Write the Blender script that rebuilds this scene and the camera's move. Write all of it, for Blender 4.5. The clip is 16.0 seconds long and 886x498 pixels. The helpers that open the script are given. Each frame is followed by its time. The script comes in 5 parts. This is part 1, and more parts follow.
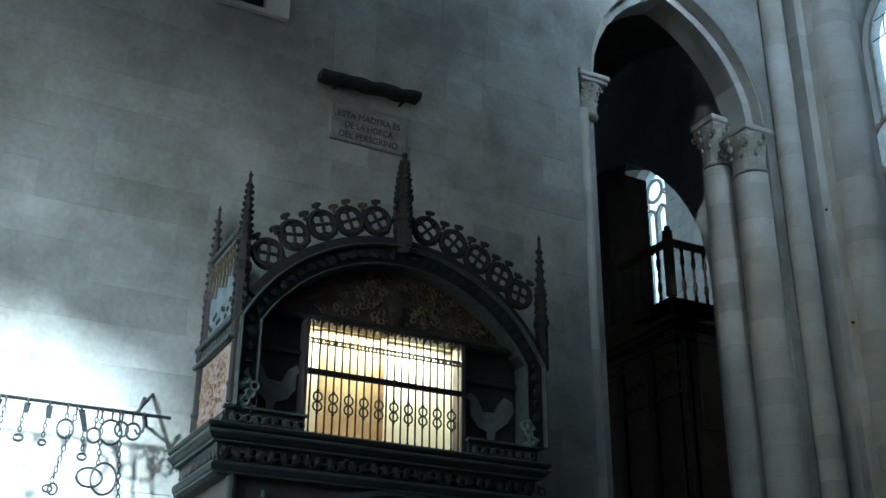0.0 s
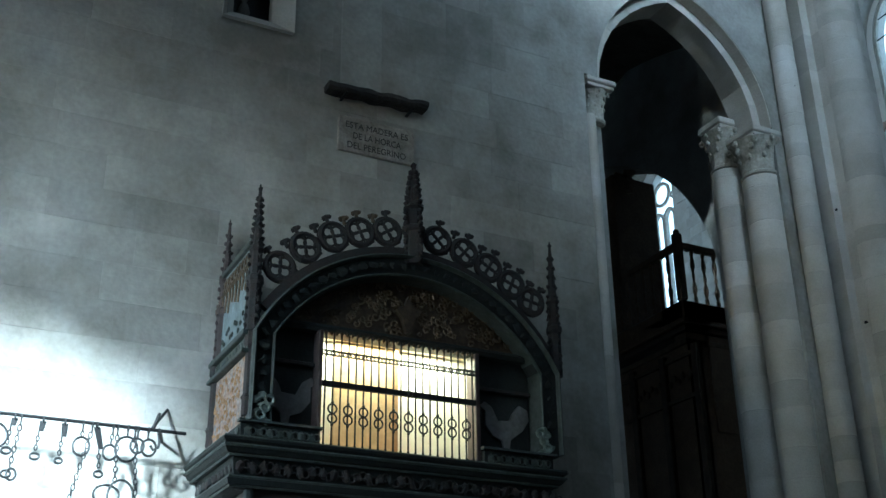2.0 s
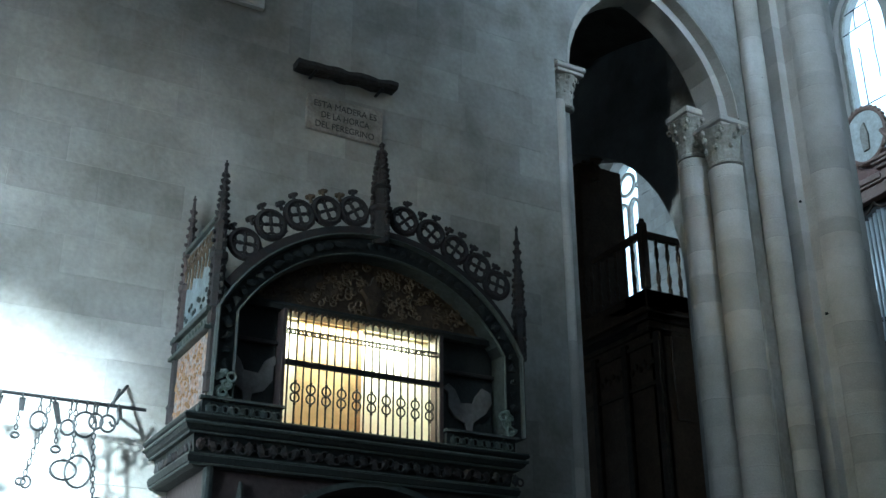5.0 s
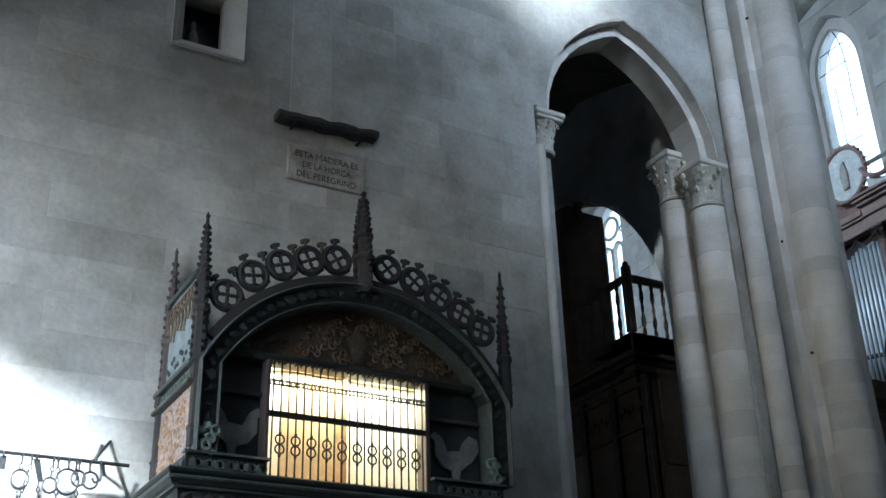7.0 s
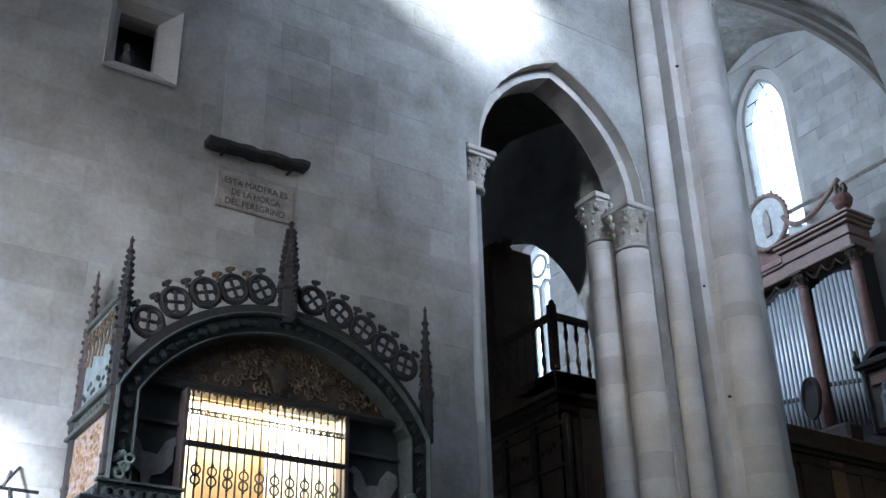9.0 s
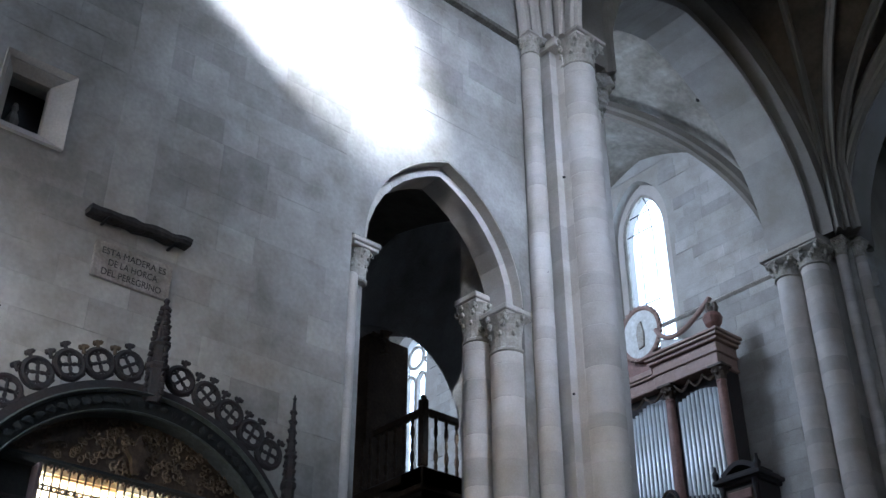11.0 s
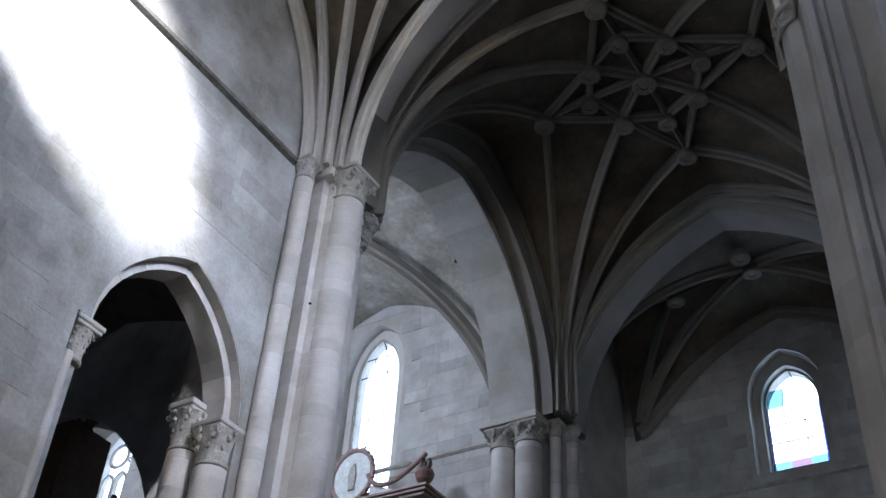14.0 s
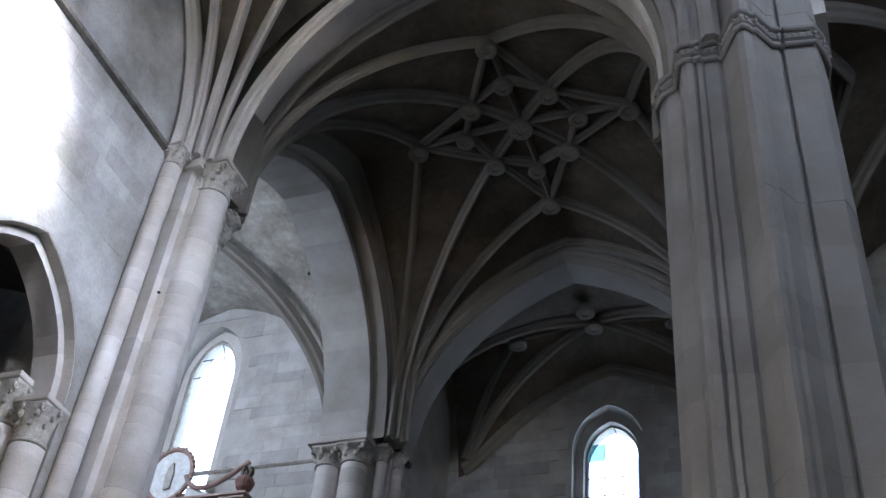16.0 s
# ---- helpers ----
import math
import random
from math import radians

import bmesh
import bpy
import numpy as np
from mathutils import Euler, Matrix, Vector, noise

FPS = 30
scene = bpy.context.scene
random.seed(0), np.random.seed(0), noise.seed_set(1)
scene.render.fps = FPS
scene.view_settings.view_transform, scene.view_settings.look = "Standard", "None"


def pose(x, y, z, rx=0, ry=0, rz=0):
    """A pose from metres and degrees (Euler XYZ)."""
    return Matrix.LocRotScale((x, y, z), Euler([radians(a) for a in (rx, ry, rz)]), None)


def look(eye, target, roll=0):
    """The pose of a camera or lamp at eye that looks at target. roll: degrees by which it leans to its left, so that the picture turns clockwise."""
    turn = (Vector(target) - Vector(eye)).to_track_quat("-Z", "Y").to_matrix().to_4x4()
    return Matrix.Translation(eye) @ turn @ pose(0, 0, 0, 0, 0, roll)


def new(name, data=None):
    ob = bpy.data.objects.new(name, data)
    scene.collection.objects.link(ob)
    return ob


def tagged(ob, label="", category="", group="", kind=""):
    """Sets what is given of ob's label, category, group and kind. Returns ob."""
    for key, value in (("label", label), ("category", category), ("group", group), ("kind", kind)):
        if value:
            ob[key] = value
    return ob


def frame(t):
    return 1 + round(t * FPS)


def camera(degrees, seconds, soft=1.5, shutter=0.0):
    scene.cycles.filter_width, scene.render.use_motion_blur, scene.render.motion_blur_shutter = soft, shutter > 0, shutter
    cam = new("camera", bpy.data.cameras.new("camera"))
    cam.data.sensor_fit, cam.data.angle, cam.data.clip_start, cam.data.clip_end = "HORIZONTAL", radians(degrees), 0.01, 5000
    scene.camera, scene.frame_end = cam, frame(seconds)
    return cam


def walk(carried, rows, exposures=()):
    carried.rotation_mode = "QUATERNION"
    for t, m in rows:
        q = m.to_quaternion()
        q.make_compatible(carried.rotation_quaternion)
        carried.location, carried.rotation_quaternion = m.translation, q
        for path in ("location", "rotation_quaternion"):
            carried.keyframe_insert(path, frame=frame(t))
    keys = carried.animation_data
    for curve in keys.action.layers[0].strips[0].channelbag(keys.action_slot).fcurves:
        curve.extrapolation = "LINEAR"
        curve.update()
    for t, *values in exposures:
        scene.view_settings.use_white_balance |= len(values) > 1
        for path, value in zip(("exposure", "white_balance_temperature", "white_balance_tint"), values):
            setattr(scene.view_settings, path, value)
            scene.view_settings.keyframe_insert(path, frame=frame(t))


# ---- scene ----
cam = camera(43.42, 16.0, soft=1.5)
PATH = [
    (0.0, pose(-0.017, -0.008, 1.624, 113.80, -0.47, 62.57)),
    (0.5, pose(-0.016, -0.005, 1.626, 114.06, -0.59, 61.90)),
    (1.0, pose(-0.020, 0.003, 1.629, 114.35, 0.33, 61.35)),
    (1.5, pose(-0.020, -0.013, 1.630, 114.36, -0.08, 62.33)),
    (2.0, pose(-0.030, -0.034, 1.634, 114.22, 0.56, 63.43)),
    (2.5, pose(-0.043, -0.042, 1.635, 114.97, -0.68, 61.87)),
    (3.0, pose(-0.057, -0.051, 1.635, 113.97, -1.09, 62.54)),
    (3.5, pose(-0.072, -0.051, 1.627, 112.86, -0.49, 62.55)),
    (4.0, pose(-0.082, -0.044, 1.619, 112.83, -0.13, 61.62)),
    (6.5, pose(-0.089, -0.014, 1.598, 114.90, 0.47, 61.47)),
    (7.0, pose(-0.081, -0.005, 1.607, 115.99, 1.53, 61.06)),
    (7.5, pose(-0.074, 0.009, 1.617, 116.34, 1.21, 59.84)),
    (8.0, pose(-0.062, 0.012, 1.620, 116.80, 0.84, 59.61)),
    (8.5, pose(-0.052, 0.013, 1.619, 117.02, 0.94, 58.71)),
    (9.0, pose(-0.044, 0.005, 1.619, 117.51, 1.23, 56.90)),
    (9.5, pose(-0.028, 0.002, 1.622, 118.63, 0.49, 54.81)),
    (12.0, pose(0.106, -0.023, 1.664, 123.59, -1.55, 45.35)),
    (12.5, pose(0.127, 0.002, 1.663, 124.53, -3.39, 42.54)),
    (13.0, pose(0.134, 0.045, 1.649, 125.62, -4.87, 38.86)),
    (13.5, pose(0.132, 0.061, 1.637, 127.28, -4.79, 36.85)),
    (14.0, pose(0.118, 0.074, 1.616, 129.16, -3.31, 31.55)),
    (14.5, pose(0.095, 0.046, 1.586, 130.21, -3.36, 27.68)),
    (15.0, pose(0.045, 0.023, 1.567, 131.69, -4.85, 23.71)),
    (15.5, pose(0.008, 0.022, 1.563, 131.33, -4.67, 21.99)),
    (16.0, pose(-0.026, 0.027, 1.557, 131.23, -5.05, 19.92)),
]
EXPOSURES = [(0.0, 3.43, 4850, -11), (4.0, 3.63, 4850, -11), (7.0, 4.08, 5200, 0), (9.5, 4.56, 5200, 8), (12.0, 4.28, 5400, 11), (16.0, 4.76, 5600, 13)]
walk(cam, PATH, EXPOSURES)

# ---- light ----
SUN = Vector((-1.0, 1.0, -0.5)).normalized()
world = bpy.data.worlds.new("sky")
scene.world = world
world.use_nodes = True
wn = world.node_tree.nodes
sky = wn.new("ShaderNodeTexSky")
sky.sky_type = "NISHITA"
sky.sun_disc = False
sky.sun_elevation = math.asin(-SUN.z)
sky.sun_rotation = math.atan2(-SUN.x, -SUN.y)
world.node_tree.links.new(sky.outputs[0], wn["Background"].inputs[0])
wn["Background"].inputs[1].default_value = 0.065

sun_lamp = bpy.data.lights.new("sun", "SUN")
sun_lamp.energy = 5.0
sun_lamp.angle = radians(6.0)
sun_lamp.color = (1.0, 0.97, 0.93)
sun_ob = new("sun", sun_lamp)
sun_ob.matrix_world = look((0, 0, 0), SUN)


def fill_light(eye, target, w, h, watts, colour=(0.84, 0.90, 1.0), spread=180):
    lamp = bpy.data.lights.new("fill_light", "AREA")
    lamp.shape, lamp.size, lamp.size_y, lamp.energy, lamp.color = "RECTANGLE", w, h, watts, colour
    lamp.spread = radians(spread)
    ob = new("fill_light", lamp)
    ob.matrix_world = look(eye, target)
    return ob


# area lamps added out of view to fill the walls, piers, organ and aisle
fill_light((-3.7, -4.9, 4.6), (-8.0, -0.2, 4.0), 1.6, 2.4, 4.5, spread=48)
fill_light((-6.7, -4.9, 4.8), (-7.6, 4.0, 5.2), 1.3, 4.2, 5)
fill_light((4.9, 5.0, 12.5), (-8.0, 7.0, 8.6), 2.0, 4.0, 6.6, spread=36)
fill_light((4.9, 6.2, 12.5), (-8.0, 9.6, 9.6), 2.0, 4.5, 9)
fill_light((1.8, -4.9, 17.2), (-4.0, 12.0, 12.0), 2.2, 3.2, 16)
fill_light((-12.0, 1.9, 6.0), (-12.0, 9.0, 5.5), 1.0, 2.0, 0.6)
fill_light((-13.0, 9.8, 14.0), (-13.0, 17.0, 12.6), 2.0, 2.4, 23)
fill_light((-20.0, 9.8, 14.0), (-20.0, 17.0, 13.4), 2.0, 2.4, 14)
coop_lamp = bpy.data.lights.new("coop_lamp", "AREA")
coop_lamp.shape, coop_lamp.size, coop_lamp.size_y = "RECTANGLE", 1.2, 0.16
coop_lamp.energy, coop_lamp.color = 4.6, (1.0, 0.80, 0.50)
ob = new("coop_lamp", coop_lamp)
ob.matrix_world = look((-7.38, 3.22, 4.44), (-7.40, 3.22, 3.0))


# ---- materials ----
def material(name, colour, rough=0.85, metal=0.0, vary=0.18, grain=30.0, blotch=1.3, bump=0.25, stain=0.25, piece=0.0, second=None):
    """Base colour with stains (large), grain (fine), relief, and a tint per piece."""
    m = bpy.data.materials.new(name)
    m.use_nodes = True
    n, l = m.node_tree.nodes, m.node_tree.links
    b = n["Principled BSDF"]
    b.inputs["Roughness"].default_value, b.inputs["Metallic"].default_value = rough, metal
    co = n.new("ShaderNodeNewGeometry")
    big = n.new("ShaderNodeTexNoise")
    big.inputs["Scale"].default_value, big.inputs["Detail"].default_value, big.inputs["Roughness"].default_value = blotch, 6, 0.62
    fine = n.new("ShaderNodeTexNoise")
    fine.inputs["Scale"].default_value, fine.inputs["Detail"].default_value = grain, 4
    for t in (big, fine):
        l.new(co.outputs["Position"], t.inputs["Vector"])
    ramp = n.new("ShaderNodeValToRGB")
    ramp.color_ramp.elements[0].position, ramp.color_ramp.elements[1].position = 0.36, 0.66
    dark = second or [c * (1 - stain) * k for c, k in zip(colour, (1.0, 0.97, 0.9))]
    ramp.color_ramp.elements[0].color = (*dark, 1)
    ramp.color_ramp.elements[1].color = (*colour, 1)
    l.new(big.outputs[0], ramp.inputs[0])
    span = n.new("ShaderNodeMapRange")
    span.inputs["From Min"].default_value, span.inputs["From Max"].default_value = 0.3, 0.7
    span.inputs["To Min"].default_value, span.inputs["To Max"].default_value = 1 - vary, 1 + vary * 0.6
    l.new(fine.outputs[0], span.inputs["Value"])
    mul = n.new("ShaderNodeVectorMath")
    mul.operation = "SCALE"
    l.new(ramp.outputs[0], mul.inputs[0])
    l.new(span.outputs[0], mul.inputs["Scale"])
    last = mul
    if piece:
        info = n.new("ShaderNodeObjectInfo")
        tint = n.new("ShaderNodeMapRange")
        tint.inputs["To Min"].default_value, tint.inputs["To Max"].default_value = 1 - piece, 1 + piece * 0.5
        add = n.new("ShaderNodeMath")
        add.operation = "ADD"
        frac = n.new("ShaderNodeMath")
        frac.operation = "FRACT"
        l.new(info.outputs["Random"], add.inputs[0])
        l.new(co.outputs["Random Per Island"], add.inputs[1])
        l.new(add.outputs[0], frac.inputs[0])
        l.new(frac.outputs[0], tint.inputs["Value"])
        last = n.new("ShaderNodeVectorMath")
        last.operation = "SCALE"
        l.new(mul.outputs[0], last.inputs[0])
        l.new(tint.outputs[0], last.inputs["Scale"])
    l.new(last.outputs[0], b.inputs["Base Color"])
    bp = n.new("ShaderNodeBump")
    bp.inputs["Strength"].default_value, bp.inputs["Distance"].default_value = bump, 0.02
    mix = n.new("ShaderNodeMath")
    mix.operation = "ADD"
    l.new(fine.outputs[0], mix.inputs[0])
    l.new(big.outputs[0], mix.inputs[1])
    l.new(mix.outputs[0], bp.inputs["Height"])
    l.new(bp.outputs[0], b.inputs["Normal"])
    return m


def clear_glass(name, colour):
    m = bpy.data.materials.new(name)
    m.use_nodes = True
    n, l = m.node_tree.nodes, m.node_tree.links
    clear = n.new("ShaderNodeBsdfTransparent")
    clear.inputs[0].default_value = (*colour, 1)
    gloss = n.new("ShaderNodeBsdfGlossy")
    gloss.inputs["Roughness"].default_value = 0.15
    mix = n.new("ShaderNodeMixShader")
    mix.inputs[0].default_value = 0.06
    l.new(clear.outputs[0], mix.inputs[1])
    l.new(gloss.outputs[0], mix.inputs[2])
    l.new(mix.outputs[0], n["Material Output"].inputs[0])
    return m


def daylight(name, colour, strength):
    m = bpy.data.materials.new(name)
    m.use_nodes = True
    n, l = m.node_tree.nodes, m.node_tree.links
    e = n.new("ShaderNodeEmission")
    e.inputs[0].default_value, e.inputs[1].default_value = (*colour, 1), strength
    l.new(e.outputs[0], n["Material Output"].inputs[0])
    return m


STONE = material("pale_limestone", (0.54, 0.505, 0.465), 0.9, vary=0.10, grain=45, blotch=1.1, stain=0.22, piece=0.10)
STONE_WALL = material("limestone_wall", (0.42, 0.405, 0.385), 0.92, vary=0.10, grain=22, blotch=0.9, stain=0.5, piece=0.17, bump=0.32)
# cleaner, pinker stone, also raised above the wall to look better lit
STONE_DRUM = material("limestone_drums", (0.61, 0.575, 0.54), 0.9, vary=0.08, grain=60, blotch=1.6, stain=0.22, piece=0.17)
STONE_RUBBLE = material("grey_ashlar", (0.45, 0.435, 0.41), 0.9, vary=0.12, grain=40, blotch=2.0, stain=0.25, piece=0.2)
# darker copy of the stone, so the pier and far arches look less lit
STONE_SHADED = material("shaded_grey_stone", (0.265, 0.25, 0.235), 0.88, vary=0.07, grain=60, blotch=0.9, stain=0.2, piece=0.10)
STONE_ARCH = material("nave_arch_stone", (0.40, 0.38, 0.35), 0.9, vary=0.08, grain=50, blotch=1.3, stain=0.25, piece=0.12)
MORTAR = material("mortar", (0.44, 0.42, 0.39), 0.95, vary=0.1, grain=40)
# brown plaster, set far darker so the crossing and transept vaults look shaded
PLASTER_SHADED = material("shaded_vault_plaster", (0.125, 0.104, 0.076), 0.95, vary=0.2, grain=9, blotch=1.1, stain=0.5)
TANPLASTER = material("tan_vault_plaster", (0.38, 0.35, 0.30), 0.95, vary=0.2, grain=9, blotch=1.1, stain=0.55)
# browner rib stone, lowered again so the vaults' shade sits in the colour
RIB_SHADED = material("shaded_rib_stone", (0.205, 0.187, 0.16), 0.9, vary=0.1, grain=40, blotch=1.2, stain=0.2, piece=0.05)
SOOTY_SHADED = material("sooty_shaded_stone", (0.17, 0.155, 0.135), 0.9, vary=0.3, grain=30, blotch=4, stain=0.5)
CARVED = material("carved_stone", (0.48, 0.45, 0.40), 0.9, vary=0.2, grain=35, blotch=5, stain=0.35)
FLOORM = material("floor_flags", (0.17, 0.155, 0.14), 0.6, piece=0.32)
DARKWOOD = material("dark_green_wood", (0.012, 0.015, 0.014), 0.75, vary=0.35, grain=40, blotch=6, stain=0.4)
GREENEDGE = material("grey_green_paint", (0.058, 0.068, 0.064), 0.7, vary=0.25, grain=40, blotch=9, stain=0.45)
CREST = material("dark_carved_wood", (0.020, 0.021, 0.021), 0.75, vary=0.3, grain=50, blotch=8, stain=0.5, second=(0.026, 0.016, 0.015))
REDWOOD = material("red_brown_wood", (0.06, 0.042, 0.042), 0.6, vary=0.2, grain=25, blotch=3, stain=0.35)
GILT = material("dull_gilding", (0.13, 0.092, 0.055), 0.55, metal=0.35, vary=0.3, grain=40, blotch=9, stain=0.5)
GILTDARK = material("browned_gilding", (0.075, 0.05, 0.03), 0.55, metal=0.25, vary=0.35, grain=35, blotch=7, stain=0.5)
BLUEPANEL = material("faded_blue_panel", (0.19, 0.225, 0.245), 0.7, vary=0.2, grain=30, blotch=7, stain=0.4)
ORANGEPANEL = material("painted_orange_panel", (0.30, 0.16, 0.085), 0.7, vary=0.5, grain=38, blotch=16, second=(0.27, 0.25, 0.25))
PALEGREEN = material("pale_leaf_paint", (0.21, 0.25, 0.23), 0.6, vary=0.25, grain=40, blotch=10, stain=0.4)
PALECUT = material("pale_worn_paint", (0.16, 0.15, 0.15), 0.7, vary=0.2, grain=30, blotch=7, stain=0.3)
IRON = material("black_iron", (0.022, 0.022, 0.024), 0.5, metal=0.6, vary=0.3, grain=60)
WHITEWASH = material("whitewash", (0.80, 0.76, 0.66), 0.9, vary=0.06, grain=14, blotch=3, stain=0.12)
TANWOOD = material("tan_board", (0.34, 0.20, 0.09), 0.7, vary=0.2, grain=20, blotch=5)
TANBOARD = material("pale_tan_board", (0.50, 0.36, 0.20), 0.75, vary=0.15, grain=18, blotch=5)
OLDBEAM = material("charred_oak", (0.022, 0.019, 0.017), 0.8, vary=0.4, grain=25, blotch=6, bump=0.8)
PLAQUE = material("plaque_stone", (0.33, 0.30, 0.27), 0.85, vary=0.15, grain=40, blotch=5, stain=0.45)
INK = material("worn_letter_paint", (0.05, 0.046, 0.042), 0.85, vary=0.5, blotch=14, stain=0.6)
ORGANRED = material("marbled_red_wood", (0.24, 0.125, 0.10), 0.45, vary=0.2, grain=22, blotch=5, stain=0.3)
ORGANROSE = material("rose_painted_wood", (0.31, 0.205, 0.165), 0.5, vary=0.12, grain=18, blotch=3, stain=0.2)
TIN = material("tin_pipe", (0.66, 0.70, 0.74), 0.42, metal=0.45, vary=0.05, grain=60, bump=0.03, piece=0.06)
WHITEPAINT = material("chalky_white_paint", (0.70, 0.71, 0.69), 0.7, vary=0.1, grain=25, blotch=6)
WOOD = material("brown_choir_wood", (0.13, 0.08, 0.042), 0.55, vary=0.3, grain=25, blotch=4, stain=0.4)
LEAD = material("lead_came", (0.03, 0.03, 0.035), 0.6, metal=0.3)
GLASS = clear_glass("clear_window_glass", (0.93, 0.96, 1.0))
GLASS_BLUE = clear_glass("blue_window_glass", (0.16, 0.20, 0.55))
GLASS_CYAN = clear_glass("turquoise_window_glass", (0.33, 0.50, 0.55))
GLASS_ROSE = clear_glass("rose_window_glass", (0.42, 0.33, 0.43))
DAY = daylight("bright_sky", (0.80, 0.90, 1.0), 0.3)


# ---- mesh helpers ----
def part(name, bm, mat, parent=None, label="", smooth=False):
    me = bpy.data.meshes.new(name)
    bmesh.ops.remove_doubles(bm, verts=bm.verts, dist=1e-5)
    bmesh.ops.recalc_face_normals(bm, faces=bm.faces)
    if smooth:
        for f in bm.faces:
            f.smooth = True
    bm.to_mesh(me)
    bm.free()
    me.materials.append(mat)
    ob = new(name, me)
    ob.parent = parent
    if label:
        ob["label"] = label
    return ob


def thing(name, label, category, group="", kind=""):
    return tagged(new(name), label, category, group, kind)


def hexa(bm, p):
    """A block from eight corners: four below, four above."""
    v = [bm.verts.new(q) for q in p]
    for a in ((3, 2, 1, 0), (4, 5, 6, 7), (0, 1, 5, 4), (1, 2, 6, 5), (2, 3, 7, 6), (3, 0, 4, 7)):
        bm.faces.new([v[i] for i in a])


def box(bm, x0, x1, y0, y1, z0, z1, bevel=0.0):
    g = bmesh.ops.create_cube(bm, size=1.0, matrix=Matrix.Translation(((x0 + x1) / 2, (y0 + y1) / 2, (z0 + z1) / 2)) @ Matrix.Diagonal((abs(x1 - x0), abs(y1 - y0), abs(z1 - z0), 1)))
    if bevel:
        es = {e for v in g["verts"] for e in v.link_edges}
        bmesh.ops.bevel(bm, geom=list(es), offset=bevel, segments=1, affect="EDGES")


def boxm(x0, x1, y0, y1, z0, z1, bevel=0.0):
    bm = bmesh.new()
    box(bm, x0, x1, y0, y1, z0, z1, bevel)
    return bm


def lathe(bm, profile, c=(0, 0, 0), seg=20, squash=(1, 1), turn=0.0):
    """Turns (radius, height) pairs about the upright axis at c."""
    rings = []
    for r, z in profile:
        rings.append([bm.verts.new((c[0] + r * squash[0] * math.cos(2 * math.pi * (k + turn) / seg), c[1] + r * squash[1] * math.sin(2 * math.pi * (k + turn) / seg), c[2] + z)) for k in range(seg)])
    for a, b in zip(rings, rings[1:]):
        for k in range(seg):
            bm.faces.new((a[k], a[(k + 1) % seg], b[(k + 1) % seg], b[k]))
    bm.faces.new(rings[0][::-1])
    bm.faces.new(rings[-1])
    return bm


def prism(bm, pts, z0, z1):
    a = [bm.verts.new((x, y, z0)) for x, y in pts]
    b = [bm.verts.new((x, y, z1)) for x, y in pts]
    n = len(pts)
    for k in range(n):
        bm.faces.new((a[k], a[(k + 1) % n], b[(k + 1) % n], b[k]))
    bm.faces.new(a[::-1])
    bm.faces.new(b)
    return bm


def plate(bm, pts, x0, x1):
    """A flat plate with an outline of (y, z) pairs, between two planes of x."""
    a = [bm.verts.new((x0, y, z)) for y, z in pts]
    b = [bm.verts.new((x1, y, z)) for y, z in pts]
    n = len(pts)
    for k in range(n):
        bm.faces.new((a[k], a[(k + 1) % n], b[(k + 1) % n], b[k]))
    bm.faces.new(a[::-1])
    bm.faces.new(b)
    return bm


def sweep(bm, path, profile, side=None, closed=False):
    """Carries a closed outline of (across, up) pairs along a path. side: the fixed direction across, for a path in one plane."""
    path = [Vector(p) for p in path]
    n, rings = len(path), []
    for i, p in enumerate(path):
        if closed:
            t = path[(i + 1) % n] - path[i - 1]
        else:
            t = path[min(i + 1, n - 1)] - path[max(i - 1, 0)]
        t.normalize()
        s = Vector(side) if side is not None else t.cross(Vector((0, 0, 1)))
        if s.length < 1e-4:
            s = Vector((1, 0, 0))
        s = (s - t * s.dot(t)).normalized()
        u = s.cross(t)
        rings.append([bm.verts.new(p + s * a + u * b) for a, b in profile])
    m = len(profile)
    pairs = list(zip(rings, rings[1:])) + ([(rings[-1], rings[0])] if closed else [])
    for a, b in pairs:
        for k in range(m):
            bm.faces.new((a[k], a[(k + 1) % m], b[(k + 1) % m], b[k]))
    if not closed:
        bm.faces.new(rings[0][::-1])
        bm.faces.new(rings[-1])
    return bm


def circle(r, n=8):
    return [(r * math.cos(2 * math.pi * k / n), r * math.sin(2 * math.pi * k / n)) for k in range(n)]


def tube(bm, path, r, n=8, closed=False, side=None):
    return sweep(bm, path, circle(r, n), side, closed)


def ring(bm, c, r, thick, axis="x", n=20, m=6, squash=1.0):
    """A round wire ring lying across the given axis."""
    pts = []
    for k in range(n):
        a, b = r * math.cos(2 * math.pi * k / n), r * squash * math.sin(2 * math.pi * k / n)
        pts.append({"x": (c[0], c[1] + a, c[2] + b), "y": (c[0] + a, c[1], c[2] + b), "z": (c[0] + a, c[1] + b, c[2])}[axis])
    return tube(bm, pts, thick, m, True, {"x": (1, 0, 0), "y": (0, 1, 0), "z": (0, 0, 1)}[axis])


def blob(bm, c, r, squash=(1, 1, 1), seed=0, rough=0.25, sub=1):
    g = bmesh.ops.create_icosphere(bm, subdivisions=sub, radius=1.0)
    for v in g["verts"]:
        k = 1 + rough * noise.noise(v.co * 1.7 + Vector((seed * 3.1, seed * 1.7, seed)))
        v.co = Vector((c[0] + v.co.x * r * squash[0] * k, c[1] + v.co.y * r * squash[1] * k, c[2] + v.co.z * r * squash[2] * k))


